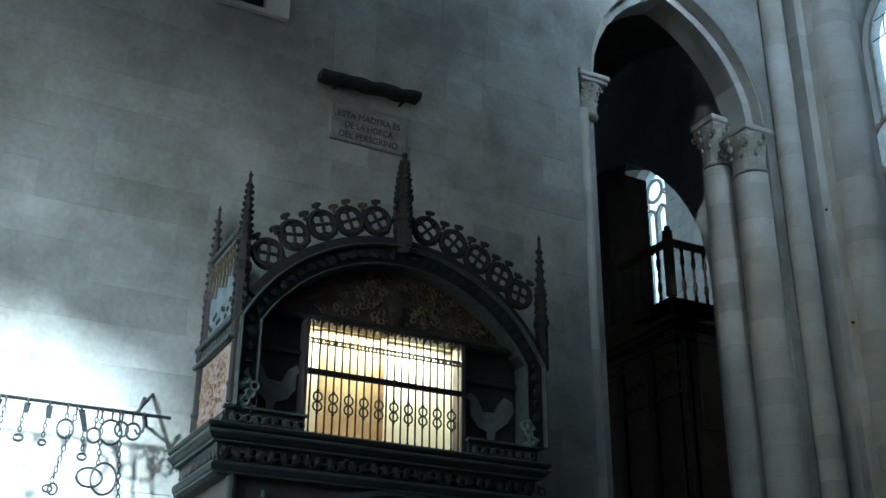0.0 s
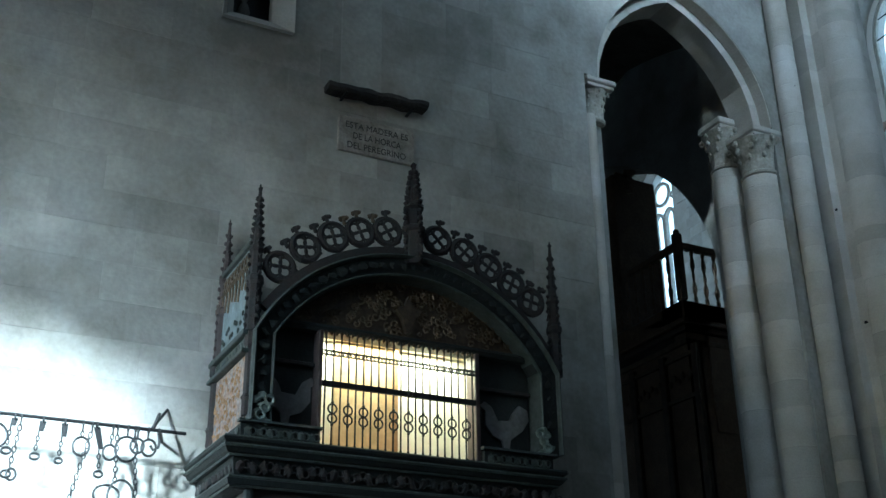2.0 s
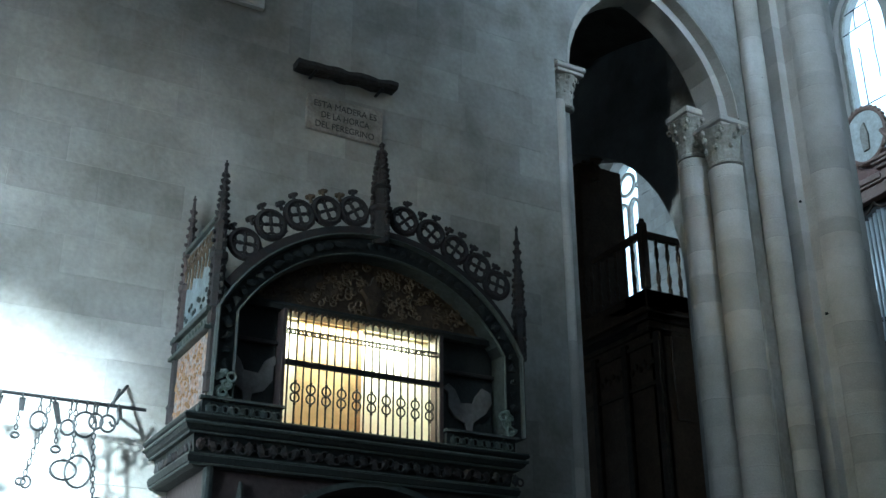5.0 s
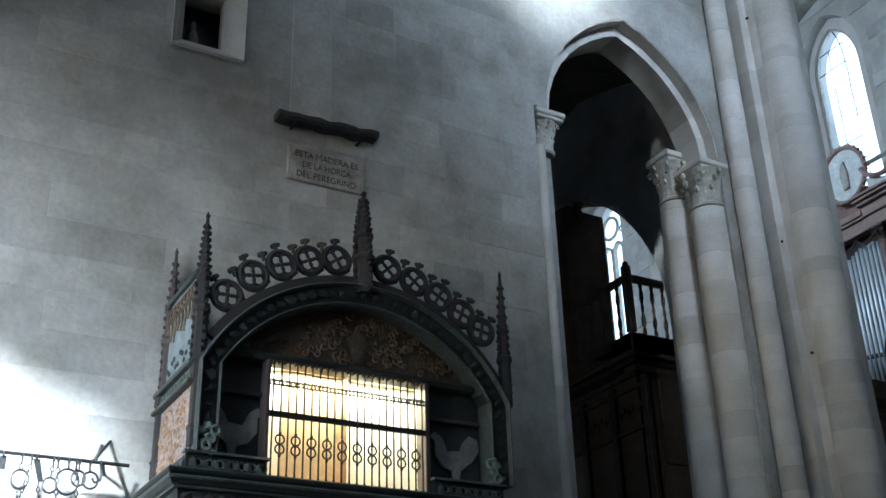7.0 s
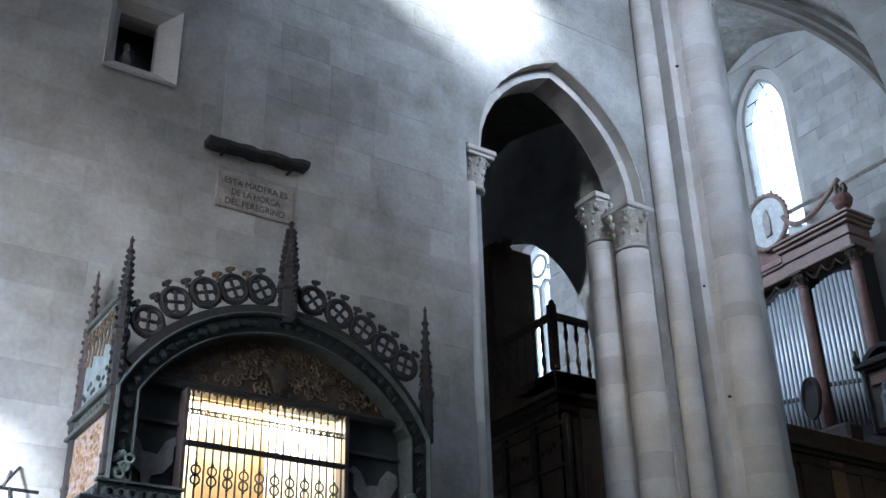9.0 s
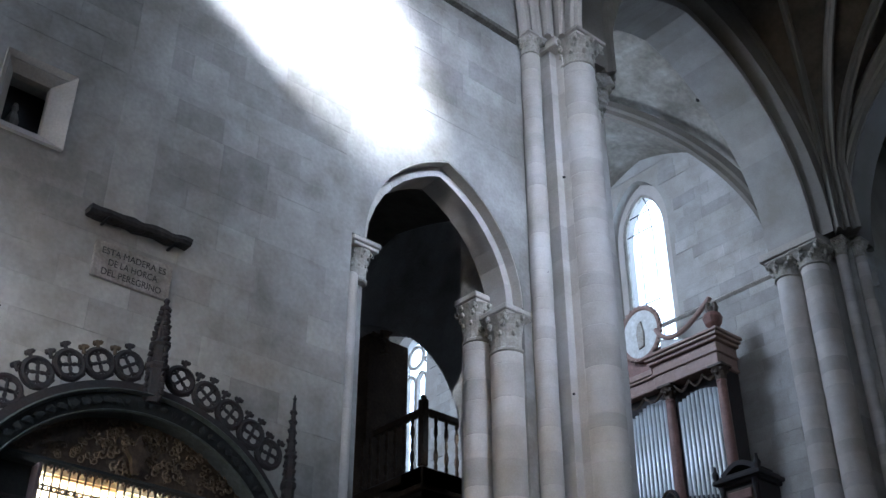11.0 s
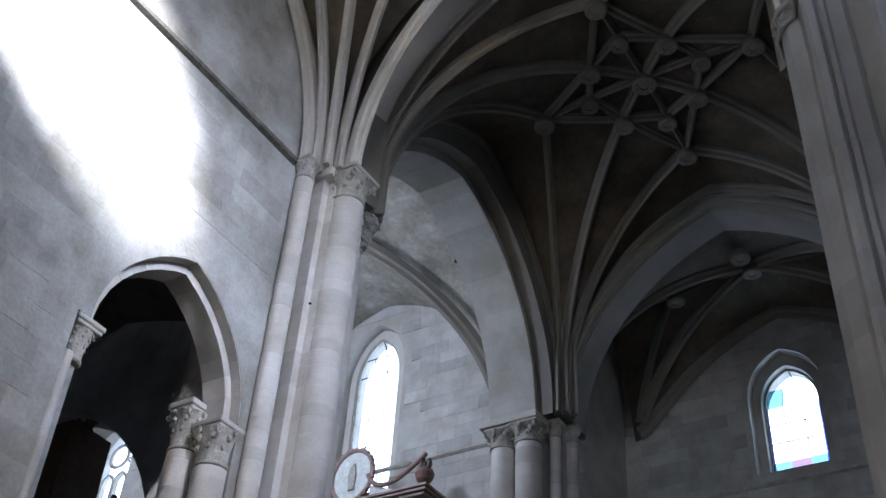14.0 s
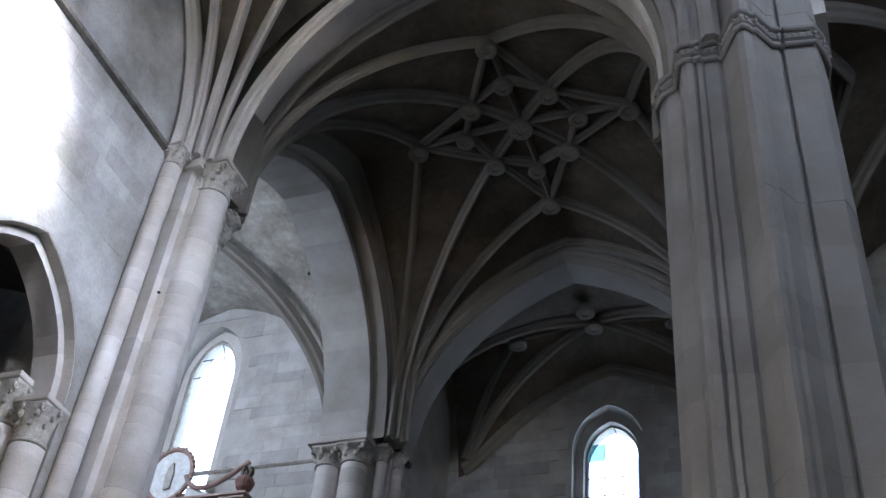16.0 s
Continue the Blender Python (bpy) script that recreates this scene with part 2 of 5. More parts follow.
def scrolls(bm, y0, y1, z0, z1, x, count, size, rnd, inside=None):
    """Curled leaf relief on a plane of x."""
    done = 0
    while done < count:
        y, z = rnd.uniform(y0, y1), rnd.uniform(z0, z1)
        done += 1
        if inside and not inside(y, z):
            continue
        s, a0, way = size * rnd.uniform(0.6, 1.2), rnd.uniform(0, 6.28), rnd.choice((-1, 1))
        pts = []
        for k in range(9):
            q = k / 8
            r = s * (1 - 0.75 * q)
            a = a0 + way * q * 5.0
            pts.append((x + 0.012 * q, y + r * math.cos(a), z + r * math.sin(a)))
        tube(bm, pts, s * 0.2, 5, side=(1, 0, 0))
        blob(bm, pts[-1], s * 0.28, seed=done)


# ---- vault geometry ----
def bow(d, r=1.6):
    d = max(0.0, min(d, r))
    return math.sqrt(2 * r * d - d * d)


SPRING, RISE = 12.2, 3.75


class Bay:
    """One vaulted bay: middle, half sizes, and the height of its webs."""

    def __init__(self, cx, cy, a, b, spring=SPRING, rise=RISE, round_r=1.6):
        self.round_r = round_r
        self.cx, self.cy, self.a, self.b, self.spring, self.rise = cx, cy, a, b, spring, rise

    def z(self, x, y):
        du = 1 - min(1, abs(x - self.cx) / self.a)
        dv = 1 - min(1, abs(y - self.cy) / self.b)
        return self.spring + self.rise * bow(math.hypot(du, dv), self.round_r) / bow(1.0, self.round_r)

    def web(self, name, u0=-1.0, u1=1.0, v0=-1.0, v1=1.0, n=36, mat=None):
        bm = bmesh.new()
        ease = [math.sin(math.pi / 2 * (2 * k / n - 1)) for k in range(n + 1)]
        us, vs = [u for u in ease if u0 - 1e-6 <= u <= u1 + 1e-6], [v for v in ease if v0 - 1e-6 <= v <= v1 + 1e-6]
        for lift in (0.06, 0.36):
            rows = [[bm.verts.new((self.cx + u * self.a, self.cy + v * self.b, self.z(self.cx + u * self.a, self.cy + v * self.b) + lift)) for u in us] for v in vs]
            for p, q in zip(rows, rows[1:]):
                for k in range(len(us) - 1):
                    bm.faces.new((p[k], p[k + 1], q[k + 1], q[k]))
        return tagged(part(name, bm, mat or PLASTER_SHADED, smooth=True), "pale tan plastered vault web with stains" if mat else "brown plastered stone vault web between ribs, darkened for shade", "vault", kind="structure")

    def rib(self, bm, p, q, w=0.17, deep=0.24, n=22, drop=0.0, hold=True, foot=None, stub=False):
        """A moulded rib under the web, from plan point p (at a pier) to q."""
        pts = []
        for k in range(n + 1):
            s = (k / n) ** 1.8 if hold else k / n
            x, y = p[0] + (q[0] - p[0]) * s, p[1] + (q[1] - p[1]) * s
            pts.append((x, y, self.z(x, y) + 0.06 - drop))
        if stub:
            pts = [(p[0], p[1], foot + (pts[0][2] - foot) * k / 3) for k in range(3)] + pts
        elif foot is not None:
            end, arc = pts[-1][2], []
            for k in range(n + 1):
                s = (k / n) ** 1.8
                arc.append((p[0] + (q[0] - p[0]) * s, p[1] + (q[1] - p[1]) * s, foot + (end - foot) * bow(s, self.round_r) / bow(1.0, self.round_r)))
            pts = arc
        side = Vector((q[1] - p[1], p[0] - q[0], 0)).normalized()
        prof = [(-w / 2, 0.05), (-w / 2, -deep * 0.35), (-w * 0.3, -deep * 0.5), (-w * 0.26, -deep * 0.85), (0, -deep), (w * 0.26, -deep * 0.85), (w * 0.3, -deep * 0.5), (w / 2, -deep * 0.35), (w / 2, 0.05)]
        sweep(bm, pts, prof, side)


def pointed(c, half, spring, rise, n=24, r=1.6):
    """(across, z) pairs along a pointed arch."""
    left = [(c - half + half * (k / n) ** 1.6, spring + rise * bow((k / n) ** 1.6, r) / bow(1.0, r)) for k in range(n + 1)]
    return left + [(2 * c - a, z) for a, z in left[-2::-1]]


# ---- floor and walls ----
tagged(part("floor", boxm(-30, 12, -8, 24, -0.3, 0.0), FLOORM), "worn stone flag floor of the church", "floor", kind="structure")


def arch_strip(bm, fixed0, fixed1, curve, top, axis="x"):
    """The masonry between an arch and the level top; fixed0 and fixed1 are its faces across the given axis."""
    for (a0, z0), (a1, z1) in zip(curve, curve[1:]):
        if axis == "x":
            hexa(bm, [(fixed0, a0, z0), (fixed1, a0, z0), (fixed1, a1, z1), (fixed0, a1, z1), (fixed0, a0, top), (fixed1, a0, top), (fixed1, a1, top), (fixed0, a1, top)])
        else:
            hexa(bm, [(a0, fixed0, z0), (a1, fixed0, z1), (a1, fixed1, z1), (a0, fixed1, z0), (a0, fixed0, top), (a1, fixed0, top), (a1, fixed1, top), (a0, fixed1, top)])


WX = -8.0          # face of the west transept wall
ARCH_C, ARCH_H, ARCH_S, ARCH_R = 6.972, 1.166, 7.95, 1.555
JAMB = 5.64        # south edge of the opening below the capitals
NICHE = (1.92, 2.47, 7.51, 8.22)

wall_west = thing("wall_west", "pale limestone ashlar wall with faint joints and stains", "wall", kind="structure")
bm = bmesh.new()
core = WX - 0.006
box(bm, WX - 1.1, core, -5, NICHE[0], 0, 17.6)
box(bm, WX - 1.1, core, NICHE[0], NICHE[1], 0, NICHE[2])
box(bm, WX - 1.1, core, NICHE[0], NICHE[1], NICHE[3], 17.6)
box(bm, WX - 1.1, WX - 0.5, NICHE[0], NICHE[1], NICHE[2], NICHE[3])
box(bm, WX - 1.1, core, NICHE[1], 2.55, 0, 17.6)
box(bm, WX - 1.1, core, 2.55, 3.95, 0, 3.4)
box(bm, WX - 1.1, core, 2.55, 3.95, 4.5, 17.6)
box(bm, WX - 1.1, WX - 0.6, 2.55, 3.95, 3.4, 4.5)
box(bm, WX - 1.1, core, 3.95, JAMB, 0, 17.6)
box(bm, WX - 1.1, core, JAMB, ARCH_C - ARCH_H, ARCH_S, 17.6)
outer = pointed(ARCH_C, ARCH_H, ARCH_S, ARCH_R)
arch_strip(bm, WX - 0.16, core, outer, 17.6)
ORD2 = pointed(ARCH_C, 1.06, ARCH_S, 1.43)
ORD3 = pointed(ARCH_C, 1.12, 8.24, 1.30)
arch_strip(bm, WX - 0.50, WX - 0.16, ORD2, 17.6)
arch_strip(bm, WX - 0.64, WX - 0.50, ORD3, 17.6)
box(bm, WX - 0.50, WX - 0.16, JAMB, ARCH_C - 1.06, 0, ARCH_S)
box(bm, WX - 0.50, WX - 0.16, ARCH_C - ARCH_H, ARCH_C - 1.06, ARCH_S, 17.6)
box(bm, WX - 0.50, WX - 0.16, ARCH_C + 1.06, ARCH_C + ARCH_H, 0, 17.6)
box(bm, WX - 0.64, WX - 0.50, JAMB, ARCH_C - 1.12, 0, 17.6)
box(bm, WX - 0.64, WX - 0.50, ARCH_C + 1.12, ARCH_C + ARCH_H, 0, 17.6)
box(bm, WX - 1.1, core, ARCH_C + ARCH_H, 8.75, 0, 17.6)
part("core", bm, STONE_WALL, wall_west)

part("repair_strip", boxm(WX - 0.02, WX + 0.008, 2.98, 3.38, 7.06, 12.0, 0.003), STONE_WALL, wall_west, "smoother vertical strip where something was removed")
# string course that runs to the pier capitals
bm = bmesh.new()
prof = [(0, 0), (0.09, 0.03), (0.11, 0.07), (0.07, 0.11), (0, 0.13)]
sweep(bm, [(WX - 0.02, -5, 12.06), (WX - 0.02, 8.2, 12.06)], prof, (1, 0, 0))
tagged(part("trim_string_course", bm, SOOTY_SHADED), "weathered stone string course on the wall", "moulding", kind="structure")

# unseen closing walls, added; the south wall's holes shape the sun patches
bm = bmesh.new()
SY = -5.0
holes = [(0.40, 3.15, 14.98, 21), (-2.55, -1.15, 5.9, 7.15), (-4.6, -2.8, 3.0, 5.85), (-7.4, -6.0, 2.6, 7.0)]


def wall_y(bm, x0, x1, y0, y1, z1, holes):
    xs = sorted({x0, x1, *[h[0] for h in holes], *[h[1] for h in holes]})
    for a, b in zip(xs, xs[1:]):
        cuts = sorted((h[2], h[3]) for h in holes if h[0] <= a + 1e-6 and h[1] >= b - 1e-6)
        z = 0
        for c0, c1 in cuts:
            box(bm, a, b, y0, y1, z, c0)
            z = c1
        if z < z1:
            box(bm, a, b, y0, y1, z, z1)


wall_y(bm, -9.1, 12, SY - 0.25, SY, 21, holes)
arch_strip(bm, SY - 0.25, SY, pointed(1.775, 1.375, 15.6, 1.9), 21, "y")
tagged(part("wall_south", bm, STONE_WALL), "plain unseen stone wall, added so its openings shape the sun patches", "wall", kind="structure")
# added out of view to close the east side and the top
tagged(part("wall_east", boxm(5.0, 5.6, -5, 24, 0, 21), STONE_WALL), "plain unseen stone wall, added to close the east side", "wall", kind="structure")
tagged(part("ceiling_east", boxm(-4.6, 5.0, -5, 8.6, 20.6, 21), PLASTER_SHADED), "plain unseen slab, added to close the top of the aisle", "ceiling", kind="structure")
bm = boxm(-9.1, -4.6, -5, 1.2, 20.6, 21)
box(bm, -4.75, -4.6, -5, 9.2, 16.2, 21)
tagged(part("ceiling_south", bm, PLASTER_SHADED), "plain unseen slab, added to close the top of the transept", "ceiling", kind="structure")

# slab added above everything so no sky leaks in
tagged(part("roof", boxm(-30, 6, -5.6, 21.2, 21.0, 21.4), PLASTER_SHADED), "plain unseen slab, added above the vaults to block sky light", "roof", kind="structure")
# nave north wall with the organ, two windows in it
NY = 16.6


def lancet(c, half, z0, spring, rise):
    return [(c - half, z0)] + pointed(c, half, spring, rise, 10, 1.3) + [(c + half, z0)]


def wall_with_lancets(bm, x0, x1, y0, y1, top, wins):
    """A wall facing south with pointed openings (c, half, z0, spring, rise)."""
    at = x0
    for c, half, z0, spring, rise in sorted(wins):
        box(bm, at, c - half, y0, y1, 0, top)
        box(bm, c - half, c + half, y0, y1, 0, z0)
        arch_strip(bm, y0, y1, pointed(c, half, spring, rise, 10, 1.3), top, "y")
        at = c + half
    box(bm, at, x1, y0, y1, 0, top)


WIN1 = (-12.80, 0.58, 11.9, 14.95, 1.05)
WIN2 = (-20.45, 0.46, 11.2, 14.7, 0.6)
SPLAY1 = (-12.74, 0.80, 11.9, 14.9, 1.32)
wall_nave = thing("wall_nave", "grey limestone ashlar nave wall with narrow courses", "wall", kind="structure")
bm = bmesh.new()
wall_with_lancets(bm, -29, -8.3, NY + 0.02, NY + 0.25, 18, [SPLAY1, WIN2])
part("core", bm, MORTAR, wall_nave)
bm = bmesh.new()
sweep(bm, [(-16.0, NY, 12.40), (-9.3, NY, 12.40)], [(0.0, -0.05), (0.0, 0.05), (0.05, 0.03), (0.07, 0.0), (0.04, -0.03)], (0, -1, 0))
tagged(part("trim_nave_course", bm, CARVED), "thin stone string course on the nave wall", "moulding", kind="structure")
bm = bmesh.new()
wall_with_lancets(bm, -14.5, -10, NY + 0.25, NY + 0.6, 18, [WIN1])
part("core", bm, STONE, wall_nave)

# north transept end wall
WIN3 = (-4.74, 0.60, 12.42, 14.1, 0.85)
EY = 20.0
wall_north = thing("wall_north", "dim grey ashlar end wall of the far transept", "wall", kind="structure")
bm = bmesh.new()
wall_with_lancets(bm, -9.5, 5, EY + 0.02, EY + 0.3, 19, [(WIN3[0], 0.78, 12.42, 14.15, 1.05)])
wall_with_lancets(bm, -9.5, 5, EY + 0.3, EY + 0.8, 19, [WIN3])
box(bm, -9.5, -8.3, 17.0, EY, 0, 18)
box(bm, -1.0, -0.5, 17.3, EY, 0, 18)
part("core", bm, MORTAR, wall_north)
bm = bmesh.new()
sweep(bm, [(-8.0, EY, 12.2), (-1.0, EY, 12.2)], [(0, 0), (-0.06, 0.02), (-0.06, 0.07), (0, 0.1)], (0, 1, 0))
tagged(part("trim_sill_course", bm, CARVED), "thin stone sill course below the window", "moulding", kind="structure")
tagged(part("wall_nave_west", boxm(-29.6, -29, 2, 17.2, 0, 18), STONE_WALL), "plain stone wall closing the nave", "wall", kind="structure")

# ---- crossing arches and their masonry ----
bm = bmesh.new()
S_ARCH = [(-7.8, SPRING)] + pointed(-4.61, 3.19, 12.5, 4.3, 24, 1.1) + [(-1.42, SPRING)]
arch_strip(bm, 9.05, 9.75, S_ARCH, 17.6, "y")
box(bm, -1.42, 0.6, 9.05, 9.75, 13.0, 20.6)
tagged(part("wall_arch_south", bm, STONE), "pale stone arch between transept and crossing", "arch", kind="structure")
bm = bmesh.new()
N_ARCH = pointed(-4.66, 3.08, SPRING, 3.86)
arch_strip(bm, 16.2, 16.85, N_ARCH, 17.6, "y")
tagged(part("wall_arch_north", bm, STONE_SHADED), "pale stone arch to the far transept, shade put in its colour", "arch", kind="structure")
bm = bmesh.new()
W_ARCH = pointed(12.75, 2.95, SPRING, 3.5, 24, 1.2)
arch_strip(bm, -9.15, -8.2, W_ARCH, 17.6)
box(bm, -9.15, -8.2, 15.7, 17.3, SPRING, 17.6)
box(bm, -9.15, -8.2, 9.05, 9.8, SPRING, 17.6)
wall_arch_west = tagged(part("wall_arch_west", bm, STONE_ARCH), "broad pale stone arch to the nave", "arch", kind="structure")
bm = bmesh.new()
arch_strip(bm, -8.2, -7.9, pointed(12.75, 3.04, SPRING, 3.66, 24, 1.2), 17.6)
tagged(part("wall_arch_rim", bm, RIB_SHADED), "stone wall rib round the nave arch, shade put in its colour", "arch", kind="structure")
bm = bmesh.new()
arch_strip(bm, -0.9, 0.1, pointed(12.9, 2.9, SPRING, 3.6), 17.6)
tagged(part("wall_arch_east", bm, STONE_SHADED), "stone arch to the choir", "arch", kind="structure")

# mouldings on the crossing arches
for name, curve, ys, axis in (("south", S_ARCH, (9.05, 9.75), "y"), ("north", N_ARCH, (16.2, 16.85), "y")):
    for k, f in enumerate(ys):
        bm = bmesh.new()
        pts = [(a, f, z) if axis == "y" else (f, a, z) for a, z in curve]
        out = -1 if k == 0 else 1
        prof = [(-0.02, 0.02), (0.09 * out, 0.06), (0.11 * out, 0.12), (0.06 * out, 0.17), (0.10 * out, 0.22), (0.10 * out, 0.30), (-0.02 * out, 0.34)]
        sweep(bm, pts, [(-a, b) for a, b in prof], (0, -1, 0))
        tagged(part("trim_arch_" + name, bm, RIB_SHADED), "moulded stone roll along the arch edge", "moulding", kind="structure")

for y, r in ((9.10, 0.06), (9.70, 0.05)):
    bm = bmesh.new()
    tube(bm, [(a, y, z - 0.01) for a, z in S_ARCH], r, 8, side=(0, 1, 0))
    tagged(part("trim_arch_roll", bm, STONE, smooth=True), "stone roll under the crossing arch", "moulding", kind="structure")
# ---- vaults ----
CROSS = Bay(-4.61, 12.95, 3.32, 3.22, SPRING, 4.38, 1.35)
TRANS = Bay(-4.65, 4.85, 3.27, 3.9, SPRING, 4.1, 1.15)
NAVE = Bay(-12.5, 12.95, 3.4, 3.75, SPRING, 4.4, 1.2)
NAVE2 = Bay(-19.6, 12.95, 3.6, 3.75, SPRING, 3.75)
NORTH = Bay(-4.65, 18.5, 3.4, 1.68, SPRING, 3.9)
CHOIR = Bay(2.6, 12.95, 3.1, 3.4, SPRING, 3.9)
AISLE = Bay(-11.6, 5.6, 3.2, 3.4, 8.6, 2.4)


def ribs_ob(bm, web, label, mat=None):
    o = part("ribs", bm, mat or RIB_SHADED, web, label)
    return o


cx, cy = CROSS.cx, CROSS.cy
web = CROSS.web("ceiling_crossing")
bm = bmesh.new()
corners = [(-1, -1), (1, -1), (1, 1), (-1, 1)]
DG, OUT, INN = 0.71, 1.98, 1.06
for sx, sy in corners:
    pier = (cx + sx * 3.20, cy + sy * 3.10)
    if sx < 0 and sy < 0:
        pier = (pier[0] - 0.06, pier[1] - 0.10)
    CROSS.rib(bm, pier, (cx, cy), foot=SPRING, stub=True)
    CROSS.rib(bm, (pier[0] - sx * 0.1, pier[1] + sy * 0.05), (cx + sx * 0.0, cy + sy * OUT), 0.15, 0.22, foot=SPRING, stub=True)
    CROSS.rib(bm, (pier[0] + sx * 0.05, pier[1] - sy * 0.1), (cx + sx * OUT, cy), 0.15, 0.22, foot=SPRING, stub=True)
    CROSS.rib(bm, (pier[0] + sx * 0.10, pier[1]), (cx + sx * 3.30, cy), 0.15, 0.16, foot=SPRING, stub=True)
    CROSS.rib(bm, (pier[0], pier[1] + sy * 0.10), (cx, cy + sy * 3.20), 0.15, 0.16, foot=SPRING, stub=True)
    d = (cx + sx * DG, cy + sy * DG)
    for o in ((cx, cy + sy * OUT), (cx + sx * OUT, cy), (cx, cy + sy * INN), (cx + sx * INN, cy)):
        CROSS.rib(bm, d, o, 0.13, 0.2, 6, hold=False)
for ax, ay in ((1, 0), (-1, 0), (0, 1), (0, -1)):
    CROSS.rib(bm, (cx, cy), (cx + ax * OUT, cy + ay * OUT), 0.12, 0.19, 8, hold=False)
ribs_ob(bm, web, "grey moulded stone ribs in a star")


def boss(web, bay, x, y, r):
    bm = bmesh.new()
    z = bay.z(x, y) - 0.22
    lathe(bm, [(r * 0.35, -0.045), (r * 0.40, -0.07), (r * 0.85, -0.075), (r, -0.05), (r, 0.02), (r * 0.8, 0.12)], (x, y, z), 18)
    for k in range(8):
        a = k * math.pi / 4
        blob(bm, (x + r * 0.64 * math.cos(a), y + r * 0.64 * math.sin(a), z - 0.07), r * 0.11, seed=k)
    part("boss", bm, RIB_SHADED, web, "round carved keystone with a dark centre hole")


boss(web, CROSS, cx, cy, 0.22)
for sx, sy in corners:
    boss(web, CROSS, cx + sx * DG, cy + sy * DG, 0.19)
for ax, ay in ((1, 0), (-1, 0), (0, 1), (0, -1)):
    boss(web, CROSS, cx + ax * OUT, cy + ay * OUT, 0.19)
    boss(web, CROSS, cx + ax * INN, cy + ay * INN, 0.17)

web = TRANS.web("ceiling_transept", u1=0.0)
bm = bmesh.new()
for sy in (1, -1):
    y = TRANS.cy + sy * 3.9
    m = (TRANS.cx, TRANS.cy)
    TRANS.rib(bm, (-7.93, y - sy * 0.34), (-7.93, m[1]), 0.17, 0.2, foot=SPRING)
    TRANS.rib(bm, (-7.86, y - sy * 0.24), (m[0] - 1.9, m[1]), 0.14, 0.2, foot=SPRING)
    TRANS.rib(bm, (-7.78, y - sy * 0.13), m, 0.16, 0.22, foot=SPRING)
    TRANS.rib(bm, (-7.68, y - sy * 0.03), (m[0], m[1] + sy * 2.0), 0.14, 0.2, foot=SPRING)
    TRANS.rib(bm, (-7.56, y + sy * 0.10), (m[0], y + sy * 0.10), 0.17, 0.2, foot=SPRING)
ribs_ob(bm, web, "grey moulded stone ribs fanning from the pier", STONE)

web = NAVE.web("ceiling_nave", mat=TANPLASTER)
bm = bmesh.new()
for sx, sy in corners:
    NAVE.rib(bm, (NAVE.cx + sx * 3.3, NAVE.cy + sy * 3.62), (NAVE.cx, NAVE.cy), 0.24, 0.28, foot=SPRING)
for sy in (1, -1):
    NAVE.rib(bm, (NAVE.cx - 3.4, NAVE.cy + sy * 3.6), (NAVE.cx - 3.4, NAVE.cy), 0.4, 0.3)
ribs_ob(bm, web, "pale stone diagonal vault ribs")
bm = bmesh.new()
blob(bm, (-9.71, 15.02, 15.90), 0.085, (0.6, 0.6, 1.3), 4, 0.4)
part("putlog_hole", bm, OLDBEAM, web, "small dark hole with a stub of wood in it")
web = NAVE2.web("ceiling_nave_far", n=24, mat=TANPLASTER)
bm = bmesh.new()
for sx, sy in corners:
    NAVE2.rib(bm, (NAVE2.cx + sx * 3.5, NAVE2.cy + sy * 3.62), (NAVE2.cx, NAVE2.cy), 0.22, 0.26)
ribs_ob(bm, web, "pale stone diagonal vault ribs")
tagged(part("ceiling_nave_end", boxm(-29, -23, 9, 17, 16, 16.4), PLASTER_SHADED), "plain plaster vault end", "ceiling", kind="structure")

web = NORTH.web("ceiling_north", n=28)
bm = bmesh.new()
for sx, sy in corners:
    p = (NORTH.cx + sx * 3.25, NORTH.cy + sy * 1.4)
    NORTH.rib(bm, p, (NORTH.cx, NORTH.cy))
    NORTH.rib(bm, p, (NORTH.cx + sx * 1.7, NORTH.cy), 0.14, 0.2)
    NORTH.rib(bm, (NORTH.cx + sx * 3.3, NORTH.cy + 1.45), (NORTH.cx, NORTH.cy + 1.45), 0.2, 0.24)
NORTH.rib(bm, (NORTH.cx - 2, NORTH.cy), (NORTH.cx + 2, NORTH.cy), 0.14, 0.2, 10, hold=False)
ribs_ob(bm, web, "grey moulded stone ribs, dimness put in their colour")
boss(web, NORTH, NORTH.cx, NORTH.cy, 0.2)
boss(web, NORTH, NORTH.cx, NORTH.cy - 0.75, 0.2)
boss(web, NORTH, NORTH.cx + 1.7, NORTH.cy, 0.2)
boss(web, NORTH, NORTH.cx - 1.7, NORTH.cy, 0.2)

web = CHOIR.web("ceiling_choir", n=24)
bm = bmesh.new()
for sx, sy in corners:
    p = (CHOIR.cx + sx * 2.95, CHOIR.cy + sy * 3.25)
    CHOIR.rib(bm, p, (CHOIR.cx, CHOIR.cy), 0.24, 0.3)
    CHOIR.rib(bm, p, (CHOIR.cx + sx * 1.6, CHOIR.cy), 0.2, 0.26)
ribs_ob(bm, web, "grey stone vault ribs beyond the pier")
tagged(part("wall_choir", boxm(-0.4, 5.0, 16.4, 17, 0, 18), STONE_WALL), "plain stone choir wall", "wall", kind="structure")

